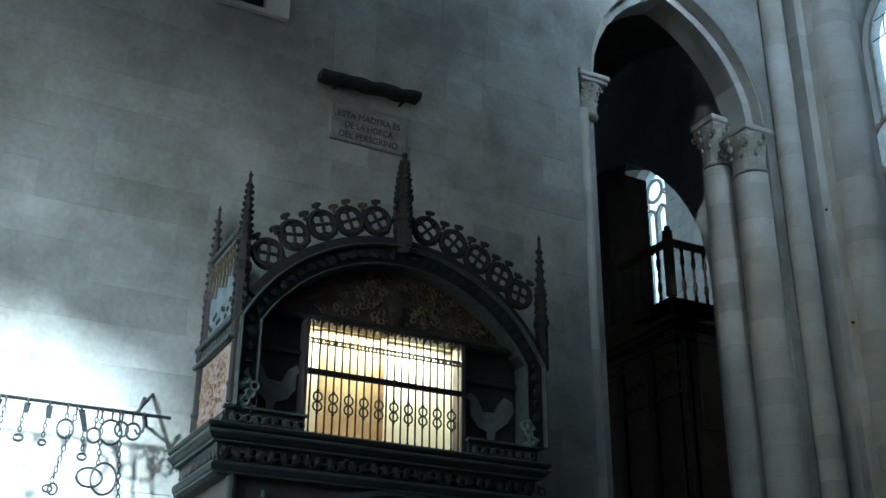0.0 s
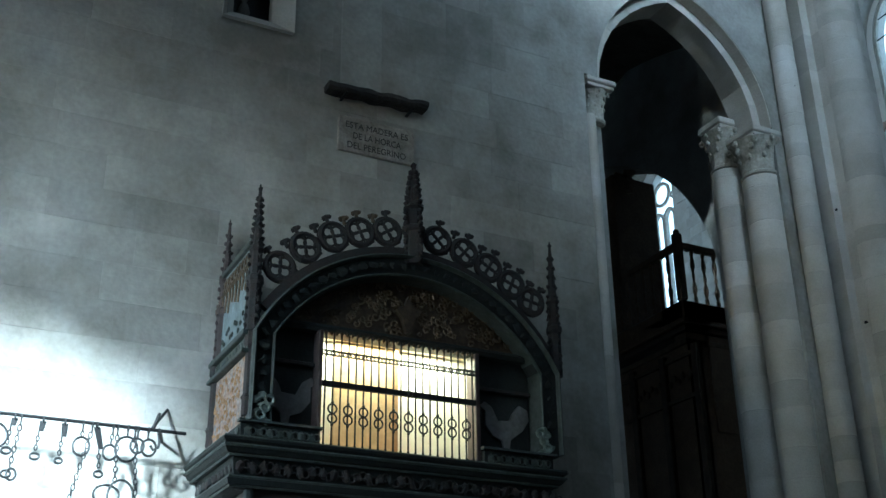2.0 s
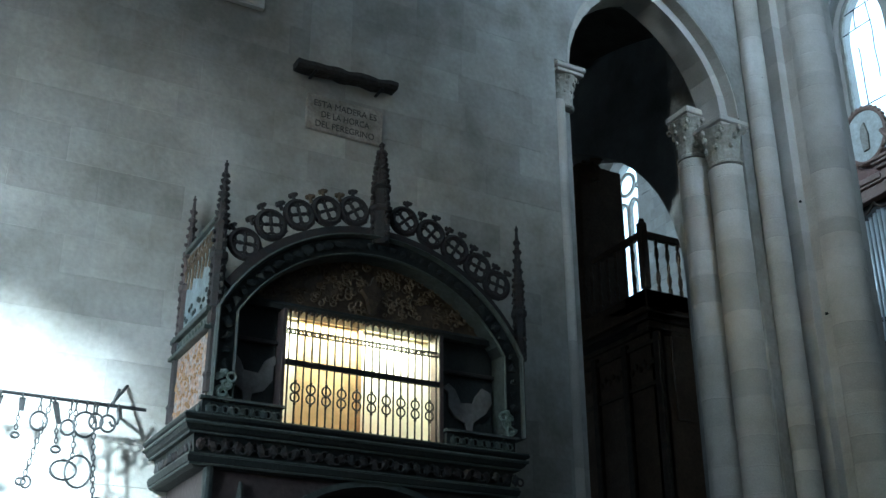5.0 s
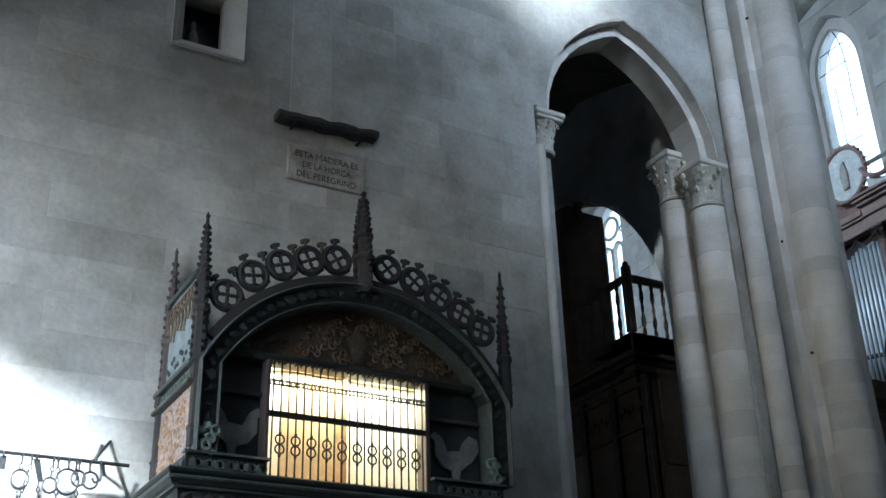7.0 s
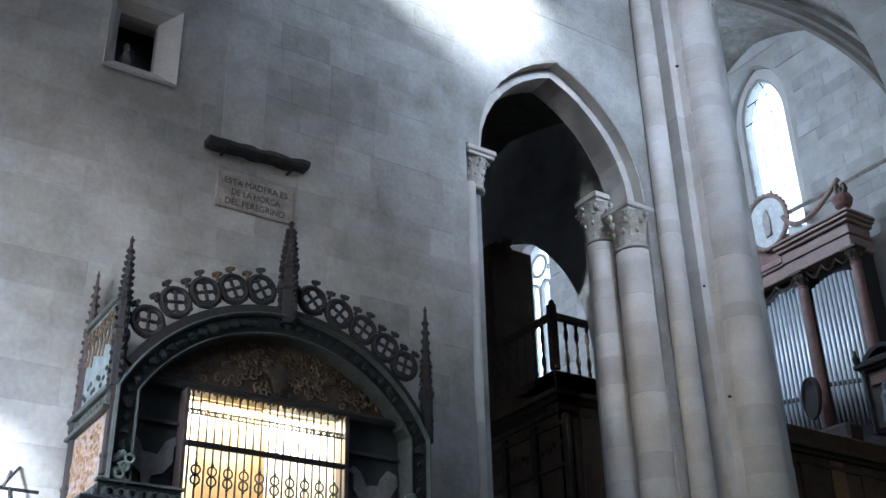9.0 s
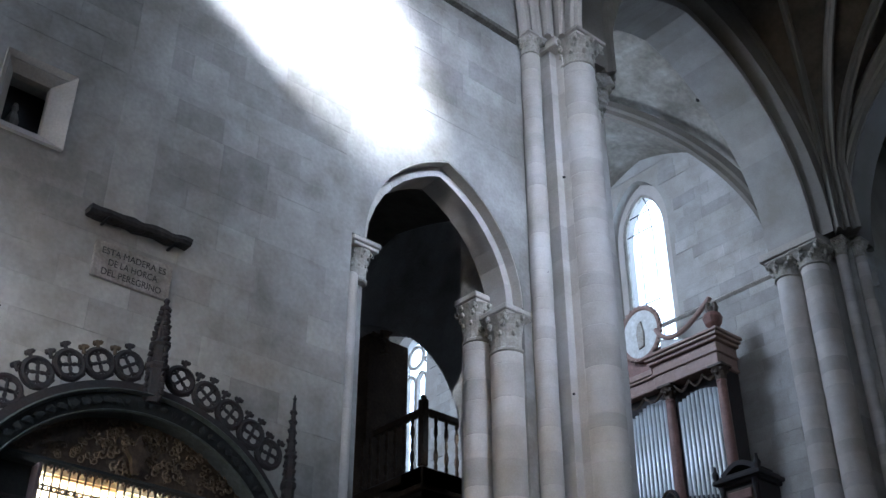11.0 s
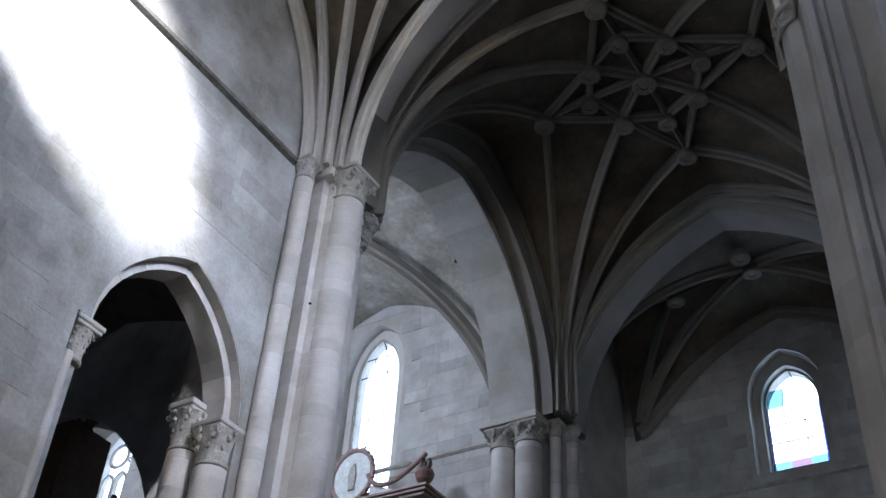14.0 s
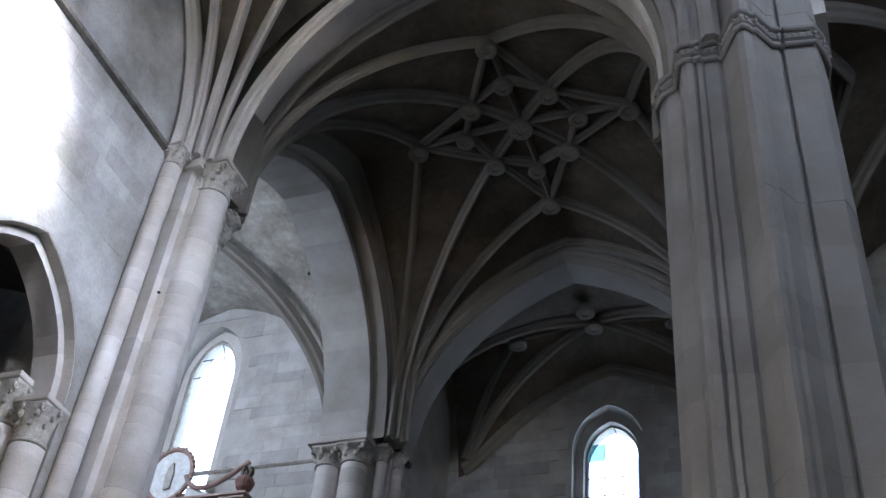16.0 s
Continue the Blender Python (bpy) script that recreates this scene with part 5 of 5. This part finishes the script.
for kind, y, length, r, tilt in (("ring", 0.56, 0.03, 0.07, -0.004), ("bar", 0.66, 0.05, 0.03, -0.02), ("long", 0.70, 0.34, 0.03, -0.006), ("bar", 0.84, 0.07, 0.03, -0.02),
                                 ("bar", 0.98, 0.09, 0.025, -0.01), ("ring", 1.10, 0.08, 0.055, 0.0), ("long", 1.16, 0.52, 0.03, -0.012), ("bar", 1.19, 0.15, 0.03, 0.03), ("ring", 1.30, 0.12, 0.045, -0.003),
                                 ("long", 1.33, 0.36, 0.085, 0.003), ("ring", 1.40, 0.0, 0.075, 0.0), ("ring", 1.47, 0.03, 0.045, 0.0), ("long", 1.45, 0.62, 0.05, 0.006), ("ring", 1.54, 0.02, 0.05, 0.01), ("hook", 1.61, 0.10, 0, 0)):
    irons(kind, y, length, r, tilt)

# ---- choir gallery in the nave, seen through the arch and beyond the pier ----
gallery = thing("choir_gallery", "dark wooden choir gallery with carved panels below", "gallery")
GXF, GYF = -10.86, 8.98
bm = bmesh.new()
box(bm, -15.4, GXF, GYF, GYF + 0.9, 6.78, 7.05, 0.02)
box(bm, GXF - 0.9, GXF, GYF, 16.5, 6.78, 7.05, 0.02)
part("platform", bm, WOOD, gallery)
for z, p, mat in ((6.62, 0.06, GILTDARK), (6.70, 0.12, WOOD), (6.45, 0.03, GILT)):
    bm = bmesh.new()
    box(bm, -15.4, GXF - 0.05 + p, GYF + 0.05 - p, GYF + 0.4, z, z + 0.07, 0.01)
    box(bm, GXF - 0.4, GXF - 0.05 + p, GYF, 16.5, z, z + 0.07, 0.01)
    part("cornice", bm, mat, gallery)
bm = bmesh.new()
box(bm, -15.4, GXF - 0.06, GYF + 0.06, GYF + 0.3, 0, 6.45)
box(bm, GXF - 0.3, GXF - 0.06, GYF + 0.06, 16.5, 0, 6.78)
part("front", bm, WOOD, gallery, "dark brown panelled front")
for k in range(7):
    x = -10.75 - k * 0.68
    part("pilaster", boxm(x - 0.06, x + 0.06, GYF, GYF + 0.07, 0.3, 6.4, 0.01), GILTDARK, gallery)
    bm = bmesh.new()
    for j in range(6):
        blob(bm, (x - 0.12 - j * 0.09, GYF + 0.04, 6.02 + 0.03 * (-1) ** j), 0.04, (1, 0.5, 1.2), j + k, 0.5)
    box(bm, x - 0.62, x - 0.06, GYF + 0.02, GYF + 0.06, 5.72, 5.77)
    box(bm, x - 0.62, x - 0.06, GYF + 0.02, GYF + 0.06, 6.28, 6.33)
    part("gilt_panel", bm, GILT, gallery, "dull gilt carved panel")
for k in range(9):
    y = GYF + 0.4 + k * 0.72
    part("slat", boxm(GXF - 0.06, GXF - 0.03, y, y + 0.34, 5.3, 6.6, 0.01), TANWOOD if k % 2 else WOOD, gallery)

railing = thing("railing", "dark turned-baluster wooden railing on the gallery", "railing")
post = boxm(GXF - 0.09, GXF + 0.02, GYF - 0.01, GYF + 0.10, 7.05, 8.02, 0.01)
blob(post, (GXF - 0.035, GYF + 0.045, 8.05), 0.05, seed=1, rough=0.1)
part("post", post, WOOD, railing)
part("top_rail", boxm(GXF - 0.075, GXF + 0.005, GYF + 0.10, 12.0, 7.80, 7.90, 0.01), WOOD, railing)
part("top_rail", boxm(-12.0, GXF - 0.09, GYF + 0.005, GYF + 0.085, 7.80, 7.90, 0.01), WOOD, railing)


def baluster(x, y):
    bm = bmesh.new()
    prof = [(0.028, 7.05), (0.028, 7.12), (0.018, 7.14), (0.034, 7.22), (0.034, 7.28), (0.016, 7.36), (0.026, 7.43), (0.016, 7.50), (0.034, 7.58), (0.03, 7.66), (0.018, 7.72), (0.028, 7.75), (0.028, 7.80)]
    part("baluster", lathe(bm, prof, (x, y, 0), 10), WOOD, railing)


for k in range(14):
    baluster(GXF - 0.035, GYF + 0.27 + k * 0.19)
for k in range(7):
    baluster(GXF - 0.27 - k * 0.19, GYF + 0.045)

case = thing("organ_case", "tall unlit dark wooden case on the gallery", "organ case")
bm = bmesh.new()
box(bm, -15.3, -12.27, 9.05, 9.85, 7.05, 9.62, 0.02)
part("body", bm, WOOD, case)
bm = bmesh.new()
for k in range(16):
    blob(bm, (-12.23 - k * 0.1, 9.4, 9.72 + 0.07 * math.sin(k * 2.1)), 0.12, (1, 0.6, 0.9), k, 0.7)
part("cresting", bm, WOOD, case, "dark carved cresting")
bm = bmesh.new()
tube(bm, [(-12.26, 9.3, 9.36), (-12.14, 9.3, 9.31), (-12.10, 9.3, 9.46), (-12.18, 9.3, 9.56)], 0.04, 6, side=(0, 1, 0))
part("scroll", bm, WOOD, case)

# ---- organ on the nave wall ----
OY = 15.8
organ = thing("pipe_organ", "pipe organ in rose and red painted case with tin pipes", "organ")
# solid near-black block draws the shade behind the pipes
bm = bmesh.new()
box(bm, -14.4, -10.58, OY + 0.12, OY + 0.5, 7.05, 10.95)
part("case", bm, CREST, organ, "near-black block, shade inside the case put in its colour")
for z0, z1, p in ((10.55, 10.609, 0.05), (10.609, 10.813, 0.02), (10.813, 10.864, 0.06), (10.864, 11.034, 0.03), (11.034, 11.102, 0.10), (11.102, 11.162, 0.16), (11.162, 11.222, 0.20)):
    part("entablature_band", boxm(-12.02 - p * 0.6, -10.56 + p, OY - 0.12 - p, OY + 0.48, z0, z1, 0.012), ORGANROSE, organ, "rose painted wooden band")
for z0, z1, p in ((10.609, 10.678, 0.03), (10.678, 10.864, 0.0), (10.864, 10.915, 0.05), (10.915, 11.034, 0.08)):
    part("entablature_band", boxm(-14.4, -12.08, OY - 0.02 - p, OY + 0.48, z0, z1, 0.012), ORGANROSE, organ)
part("attic", boxm(-14.3, -11.95, OY + 0.1, OY + 0.3, 11.12, 11.55, 0.01), ORGANRED, organ)
for x in (-11.76, -10.58):
    bm = bmesh.new()
    lathe(bm, [(0.13, 7.05), (0.13, 7.2), (0.105, 7.25), (0.105, 8.0), (0.10, 9.2), (0.088, 10.22), (0.10, 10.24), (0.09, 10.27)], (x, OY - 0.06, 0), 18)
    colm = part("column", bm, ORGANRED, organ, "marbled red wooden column", smooth=False)
    bm = bmesh.new()
    lathe(bm, [(0.09, 10.27), (0.10, 10.35), (0.14, 10.46), (0.16, 10.5)], (x, OY - 0.06, 0), 12)
    for k in range(8):
        a = k * math.pi / 4
        blob(bm, (x + 0.13 * math.cos(a), OY - 0.06 + 0.13 * math.sin(a), 10.40 + 0.05 * (k % 2)), 0.04, (1, 1, 1.4), k, 0.4)
    box(bm, x - 0.16, x + 0.16, OY - 0.22, OY + 0.1, 10.50, 10.55, 0.006)
    part("capital", bm, GILTDARK, colm, "dull gilt leafy capital")


def pipe(x, y, z0, mouth, z1, r):
    bm = bmesh.new()
    lathe(bm, [(0.012, z0), (r, mouth - 0.05), (r, z1 - 0.004), (r * 0.82, z1), (r * 0.8, z1 - 0.06)], (x, y, 0), 14)
    p = part("pipe", bm, TIN, organ, smooth=True)
    bm = bmesh.new()
    box(bm, x - r * 0.62, x + r * 0.62, y - r - 0.012, y - r + 0.03, mouth - 0.035, mouth - 0.005, 0.003)
    box(bm, x - r * 0.5, x + r * 0.5, y - r - 0.003, y - r + 0.03, mouth - 0.005, mouth + 0.05)
    part("mouth", bm, LEAD, p)


for k in range(10):
    pipe(-11.58 + k * 0.098, OY, 7.45, 8.32 - 0.02 * k, 10.18 + 0.10 * math.sin(k / 9 * math.pi), 0.041)
for k in range(12):
    pipe(-11.95 - k * 0.098, OY + 0.02, 7.4, 8.22 + 0.015 * k, 10.30 + 0.10 * math.sin((k + 1) / 7 * math.pi), 0.041)
for k in range(9):
    pipe(-13.2 - k * 0.105, OY + 0.02, 7.4, 8.22, 10.3, 0.044)
bm = bmesh.new()
for x0, x1 in ((-11.6, -10.62), (-13.2, -11.9)):
    n = 3
    for k in range(n):
        a, b = x0 + (x1 - x0) * k / n, x0 + (x1 - x0) * (k + 1) / n
        tube(bm, [(a + (b - a) * q / 8, OY - 0.09, 10.50 - 0.16 * math.sin(math.pi * q / 8)) for q in range(9)], 0.025, 6, side=(0, 1, 0))
part("garland", bm, GILTDARK, organ, "carved garlands above the pipes")
bm = bmesh.new()
lathe(bm, [(0.01, -0.02), (0.40, -0.02), (0.40, 0.03), (0.01, 0.03)], (0, 0, 0), 32)
bmesh.ops.transform(bm, matrix=Matrix.Translation((-12.36, OY + 0.05, 11.93)) @ pose(0, 0, 0, 90, 0, 0) @ Matrix.Diagonal((1.2, 1.38, 1, 1)), verts=bm.verts)
med = part("medallion", bm, WHITEPAINT, organ, "white round medallion with a plain raised shape")
bm = bmesh.new()
ring(bm, (-12.36, OY + 0.02, 11.93), 0.49, 0.05, "y", 30, 8, 1.15)
for k in range(30):
    a = 2 * math.pi * k / 30
    blob(bm, (-12.36 + 0.53 * math.cos(a), OY, 11.93 + 0.58 * math.sin(a)), 0.045, seed=k, rough=0.5)
part("rim", bm, ORGANROSE, med, "carved brown leafy rim")
bm = bmesh.new()
plate_pts = [(-0.05, -0.32), (0.08, -0.3), (0.10, 0.0), (0.05, 0.26), (-0.03, 0.2), (-0.08, 0.0)]
v = [[bm.verts.new((-12.36 + a, yy, 11.93 + b)) for a, b in plate_pts] for yy in (OY - 0.02, OY + 0.03)]
for k in range(6):
    bm.faces.new((v[0][k], v[0][(k + 1) % 6], v[1][(k + 1) % 6], v[1][k]))
bm.faces.new(v[0])
part("relief", bm, CARVED, med)
bm = bmesh.new()
tube(bm, [(-11.95 + 1.35 * q / 14, OY - 0.02, 11.85 - 0.36 * math.sin(math.pi * (q / 14) ** 0.7) + 0.16 * q / 14) for q in range(15)], 0.05, 8, side=(0, 1, 0))
part("swag", bm, ORGANROSE, organ, "rose painted carved swag")
bm = bmesh.new()
hexa(bm, [(-11.9, OY + 0.02, 11.222), (-10.7, OY + 0.02, 11.222), (-10.7, OY + 0.2, 11.222), (-11.9, OY + 0.2, 11.222), (-11.9, OY + 0.02, 11.632), (-11.0, OY + 0.02, 11.302), (-11.0, OY + 0.2, 11.302), (-11.9, OY + 0.2, 11.632)])
part("scroll_panel", bm, WHITEPAINT, organ, "pale sloping panel behind the swag")
urn = thing("urn", "dark red carved urn with flames on the cornice", "urn")
bm = bmesh.new()
lathe(bm, [(0.10, 11.222), (0.10, 11.262), (0.05, 11.302), (0.05, 11.342), (0.15, 11.442), (0.19, 11.562), (0.16, 11.642), (0.10, 11.682)], (-10.62, OY, 0), 16)
part("bowl", bm, ORGANRED, urn)
for dx, h in ((-0.07, 0.24), (0.08, 0.18), (0.0, 0.13)):
    bm = bmesh.new()
    tube(bm, [(-10.62 + dx * 0.6, OY, 11.642), (-10.62 + dx * 1.3, OY, 11.682 + h * 0.5), (-10.62 + dx * 0.9, OY, 11.682 + h)], 0.05, 7, side=(0, 1, 0))
    part("flame", bm, GILTDARK, urn)
shield = thing("oval_shield", "dark oval carved shield leaning before the pipes", "shield")
bm = bmesh.new()
lathe(bm, [(0.02, -0.03), (0.2, -0.03), (0.2, 0.02), (0.02, 0.04)], (0, 0, 0), 22)
bmesh.ops.transform(bm, matrix=Matrix.Translation((-11.67, 15.3, 8.02)) @ pose(0, 0, 0, 82, 0, 0) @ Matrix.Diagonal((0.95, 2.0, 1, 1)), verts=bm.verts)
part("board", bm, CREST, shield)
bm = bmesh.new()
ring(bm, (-11.67, 15.26, 8.02), 0.17, 0.025, "y", 22, 6, 2.0)
part("rim", bm, GILTDARK, shield)
part("stand", boxm(-11.85, -11.0, 15.2, 15.6, 7.05, 7.42, 0.05), REDWOOD, shield, "red-brown carved base block")
shrine = thing("shrine", "dark wooden shrine with a curved roof and painted front", "shrine")
part("body", boxm(-10.42, -9.72, 15.1, 15.7, 6.98, 8.02, 0.01), CREST, shrine)
part("front", boxm(-10.34, -9.8, 15.07, 15.098, 7.05, 7.95, 0.005), GILTDARK, shrine, "worn browned front panel")
bm = bmesh.new()
lathe(bm, [(0.10, 7.05), (0.12, 7.12), (0.09, 7.35), (0.10, 7.52), (0.05, 7.60), (0.06, 7.68), (0.02, 7.74)], (-10.05, 15.02, 0), 12)
part("figurine", bm, BLUEPANEL, shrine, "pale worn carved upright shape")
for x in (-10.40, -9.76):
    part("colonnette", lathe(bmesh.new(), [(0.045, 6.98), (0.03, 7.1), (0.03, 7.85), (0.05, 8.02)], (x, 15.05, 0), 10), CREST, shrine)
part("drapery", boxm(-10.30, -9.84, 15.03, 15.065, 7.74, 7.90, 0.012), ORGANRED, shrine, "faded red cloth-like carving")
bm = bmesh.new()
for z0, z1, p in ((8.02, 8.08, 0.06), (8.08, 8.15, 0.12), (8.15, 8.22, 0.04)):
    box(bm, -10.42 - p, -9.72 + p, 15.1 - p, 15.7, z0, z1, 0.012)
sweep(bm, [(-10.4 + 0.66 * q / 10, 15.3, 8.22 + 0.16 * math.sin(math.pi * q / 10)) for q in range(11)], [(-0.2, -0.05), (0.25, -0.05), (0.25, 0.03), (-0.2, 0.03)], (0, 1, 0))
part("roof", bm, CREST, shrine)
for x in (-10.5, -9.66):
    bm = bmesh.new()
    lathe(bm, [(0.03, 8.15), (0.05, 8.22), (0.06, 8.28), (0.03, 8.33), (0.02, 8.42)], (x, 15.05, 0), 8)
    part("finial", bm, CREST, shrine)


# ---- wall stones, last ----
def stone_mesh(ly, lz, deep=0.006, ch=0.002):
    bm = bmesh.new()
    hy, hz = ly / 2, lz / 2
    a = [bm.verts.new((-deep, y, z)) for y, z in ((-hy, -hz), (hy, -hz), (hy, hz), (-hy, hz))]
    b = [bm.verts.new((-ch, y, z)) for y, z in ((-hy, -hz), (hy, -hz), (hy, hz), (-hy, hz))]
    c = [bm.verts.new((0, y, z)) for y, z in ((-hy + ch, -hz + ch), (hy - ch, -hz + ch), (hy - ch, hz - ch), (-hy + ch, hz - ch))]
    for p, q in ((a, b), (b, c)):
        for k in range(4):
            bm.faces.new((p[k], p[(k + 1) % 4], q[(k + 1) % 4], q[k]))
    bm.faces.new(c)
    bmesh.ops.recalc_face_normals(bm, faces=bm.faces)
    me = bpy.data.meshes.new("stone")
    bm.to_mesh(me)
    bm.free()
    return me


def keep_west(y0, y1, z0, z1):
    """Stones clear of the arch and the niche."""
    if y1 > NICHE[0] - 0.1 and y0 < NICHE[1] + 0.1 and z1 > NICHE[2] - 0.12 and z0 < NICHE[3] + 0.12:
        return False
    if y1 > 2.5 and y0 < 4.0 and z1 > 3.35 and z0 < 4.55:
        return False
    if y1 > ARCH_C - ARCH_H - 0.3 and y0 < ARCH_C + ARCH_H + 0.3 and z0 < ARCH_S + ARCH_R + 0.35:
        if z0 > ARCH_S:
            h = (ARCH_H + 0.3) * max(0, 1 - ((z0 - ARCH_S) / (ARCH_R + 0.45)) ** 2) ** 0.5
            return y1 < ARCH_C - h or y0 > ARCH_C + h
        return y1 <= JAMB or y0 >= ARCH_C + ARCH_H
    return True


rnd = random.Random(77)
HZ = 0.30
meshes = {l: stone_mesh(l - 0.0012, HZ - 0.0012, 0.006, 0.0015) for l in (0.40, 0.52, 0.66, 0.84)}
for me in meshes.values():
    me.materials.append(STONE_WALL)
z, made, verts, faces = 3.2, 0, [], []
while z < 11.95:
    y = -0.4 - rnd.random() * 0.5
    while y < 8.2:
        l = rnd.choice(list(meshes))
        if y + l > 8.25:
            break
        if keep_west(y, y + l, z, z + HZ):
            at = (WX + rnd.uniform(-0.002, 0.001), y + l / 2, z + HZ / 2)
            if made < 300:
                o = new("stone", meshes[l])
                o.parent = wall_west
                o.location = at
                made += 1
            else:
                n = len(verts)
                verts += [tuple(v.co + Vector(at)) for v in meshes[l].vertices]
                faces += [tuple(n + k for k in p.vertices) for p in meshes[l].polygons]
        y += l
    z += HZ
me = bpy.data.meshes.new("ashlar")
me.from_pydata(verts, [], faces)
me.materials.append(STONE_WALL)
o = new("ashlar", me)
o.parent = wall_west
o["kind"] = "stuff"


def unit_stone(mat):
    """A one by one stone face with a fine chamfer, set back behind y = 0."""
    verts, faces = [], []
    for yy, e in ((0.03, 0.003), (0.003, 0.003), (0.0, 0.008)):
        verts += [(e, yy, e), (1 - e, yy, e), (1 - e, yy, 1 - e), (e, yy, 1 - e)]
    for k in range(4):
        for r in (0, 4):
            faces.append((r + k, r + (k + 1) % 4, r + 4 + (k + 1) % 4, r + 4 + k))
    faces.append((8, 9, 10, 11))
    me = bpy.data.meshes.new("stone")
    me.from_pydata(verts, [], faces)
    me.materials.append(mat)
    return me


def courses(name, parent, x0, x1, y, z0, z1, keep, seed, mat, lens=(0.35, 0.9), h=0.27, single=None):
    """Ashlar facing on a wall that looks south; stones inside single (x0, x1, z0, z1) are parts, the rest is joined."""
    rnd = random.Random(seed)
    verts, faces = [], []
    unit, made = unit_stone(mat), 0
    z = z0
    while z < z1:
        hh = h * rnd.uniform(0.85, 1.15)
        x = x0 - rnd.random() * 0.4
        while x < x1:
            l = rnd.uniform(*lens)
            if keep(x, x + l, z, z + hh):
                d, g, ch = rnd.uniform(0, 0.002), 0.0012, 0.002
                if single and made < 300 and single[0] < x < single[1] and single[2] < z < single[3]:
                    o = new("stone", unit)
                    o.parent = parent
                    o.location, o.scale = (x, y - d, z), (l, 1, hh)
                    made += 1
                    x += l
                    continue
                n = len(verts)
                for yy, e in ((y + 0.03, g), (y + 0.006 - d, g), (y - d, g + ch)):
                    verts += [(x + e, yy, z + e), (x + l - e, yy, z + e), (x + l - e, yy, z + hh - e), (x + e, yy, z + hh - e)]
                for k in range(4):
                    for r in (0, 4):
                        faces.append((n + r + k, n + r + (k + 1) % 4, n + r + 4 + (k + 1) % 4, n + r + 4 + k))
                faces.append((n + 8, n + 9, n + 10, n + 11))
            x += l
        z += hh
    me = bpy.data.meshes.new(name)
    me.from_pydata(verts, [], faces)
    me.materials.append(mat)
    o = new(name, me)
    o.parent = parent
    o["kind"] = "stuff"
    return o


def clear_of(wins, pad=0.02):
    def keep(x0, x1, z0, z1):
        for c, half, base, spring, rise in wins:
            if z1 > base and z0 < spring + rise:
                h = half + pad
                if z0 > spring:
                    h *= max(0, 1 - ((z0 - spring) / (rise + 0.1)) ** 2) ** 0.5
                if x1 > c - h and x0 < c + h:
                    return False
        return True
    return keep


courses("ashlar", wall_nave, -25, -8.4, NY, 6.0, 17.5, clear_of([SPLAY1, WIN2]), 5, STONE_RUBBLE, single=(-14.6, -8.0, 9.6, 17.0))
courses("ashlar", wall_north, -8.4, -1.0, EY, 10.5, 17.5, clear_of([(WIN3[0], 0.78, 12.42, 14.15, 1.05)]), 6, STONE_RUBBLE, single=(-8.4, -2.0, 11.6, 17.0))
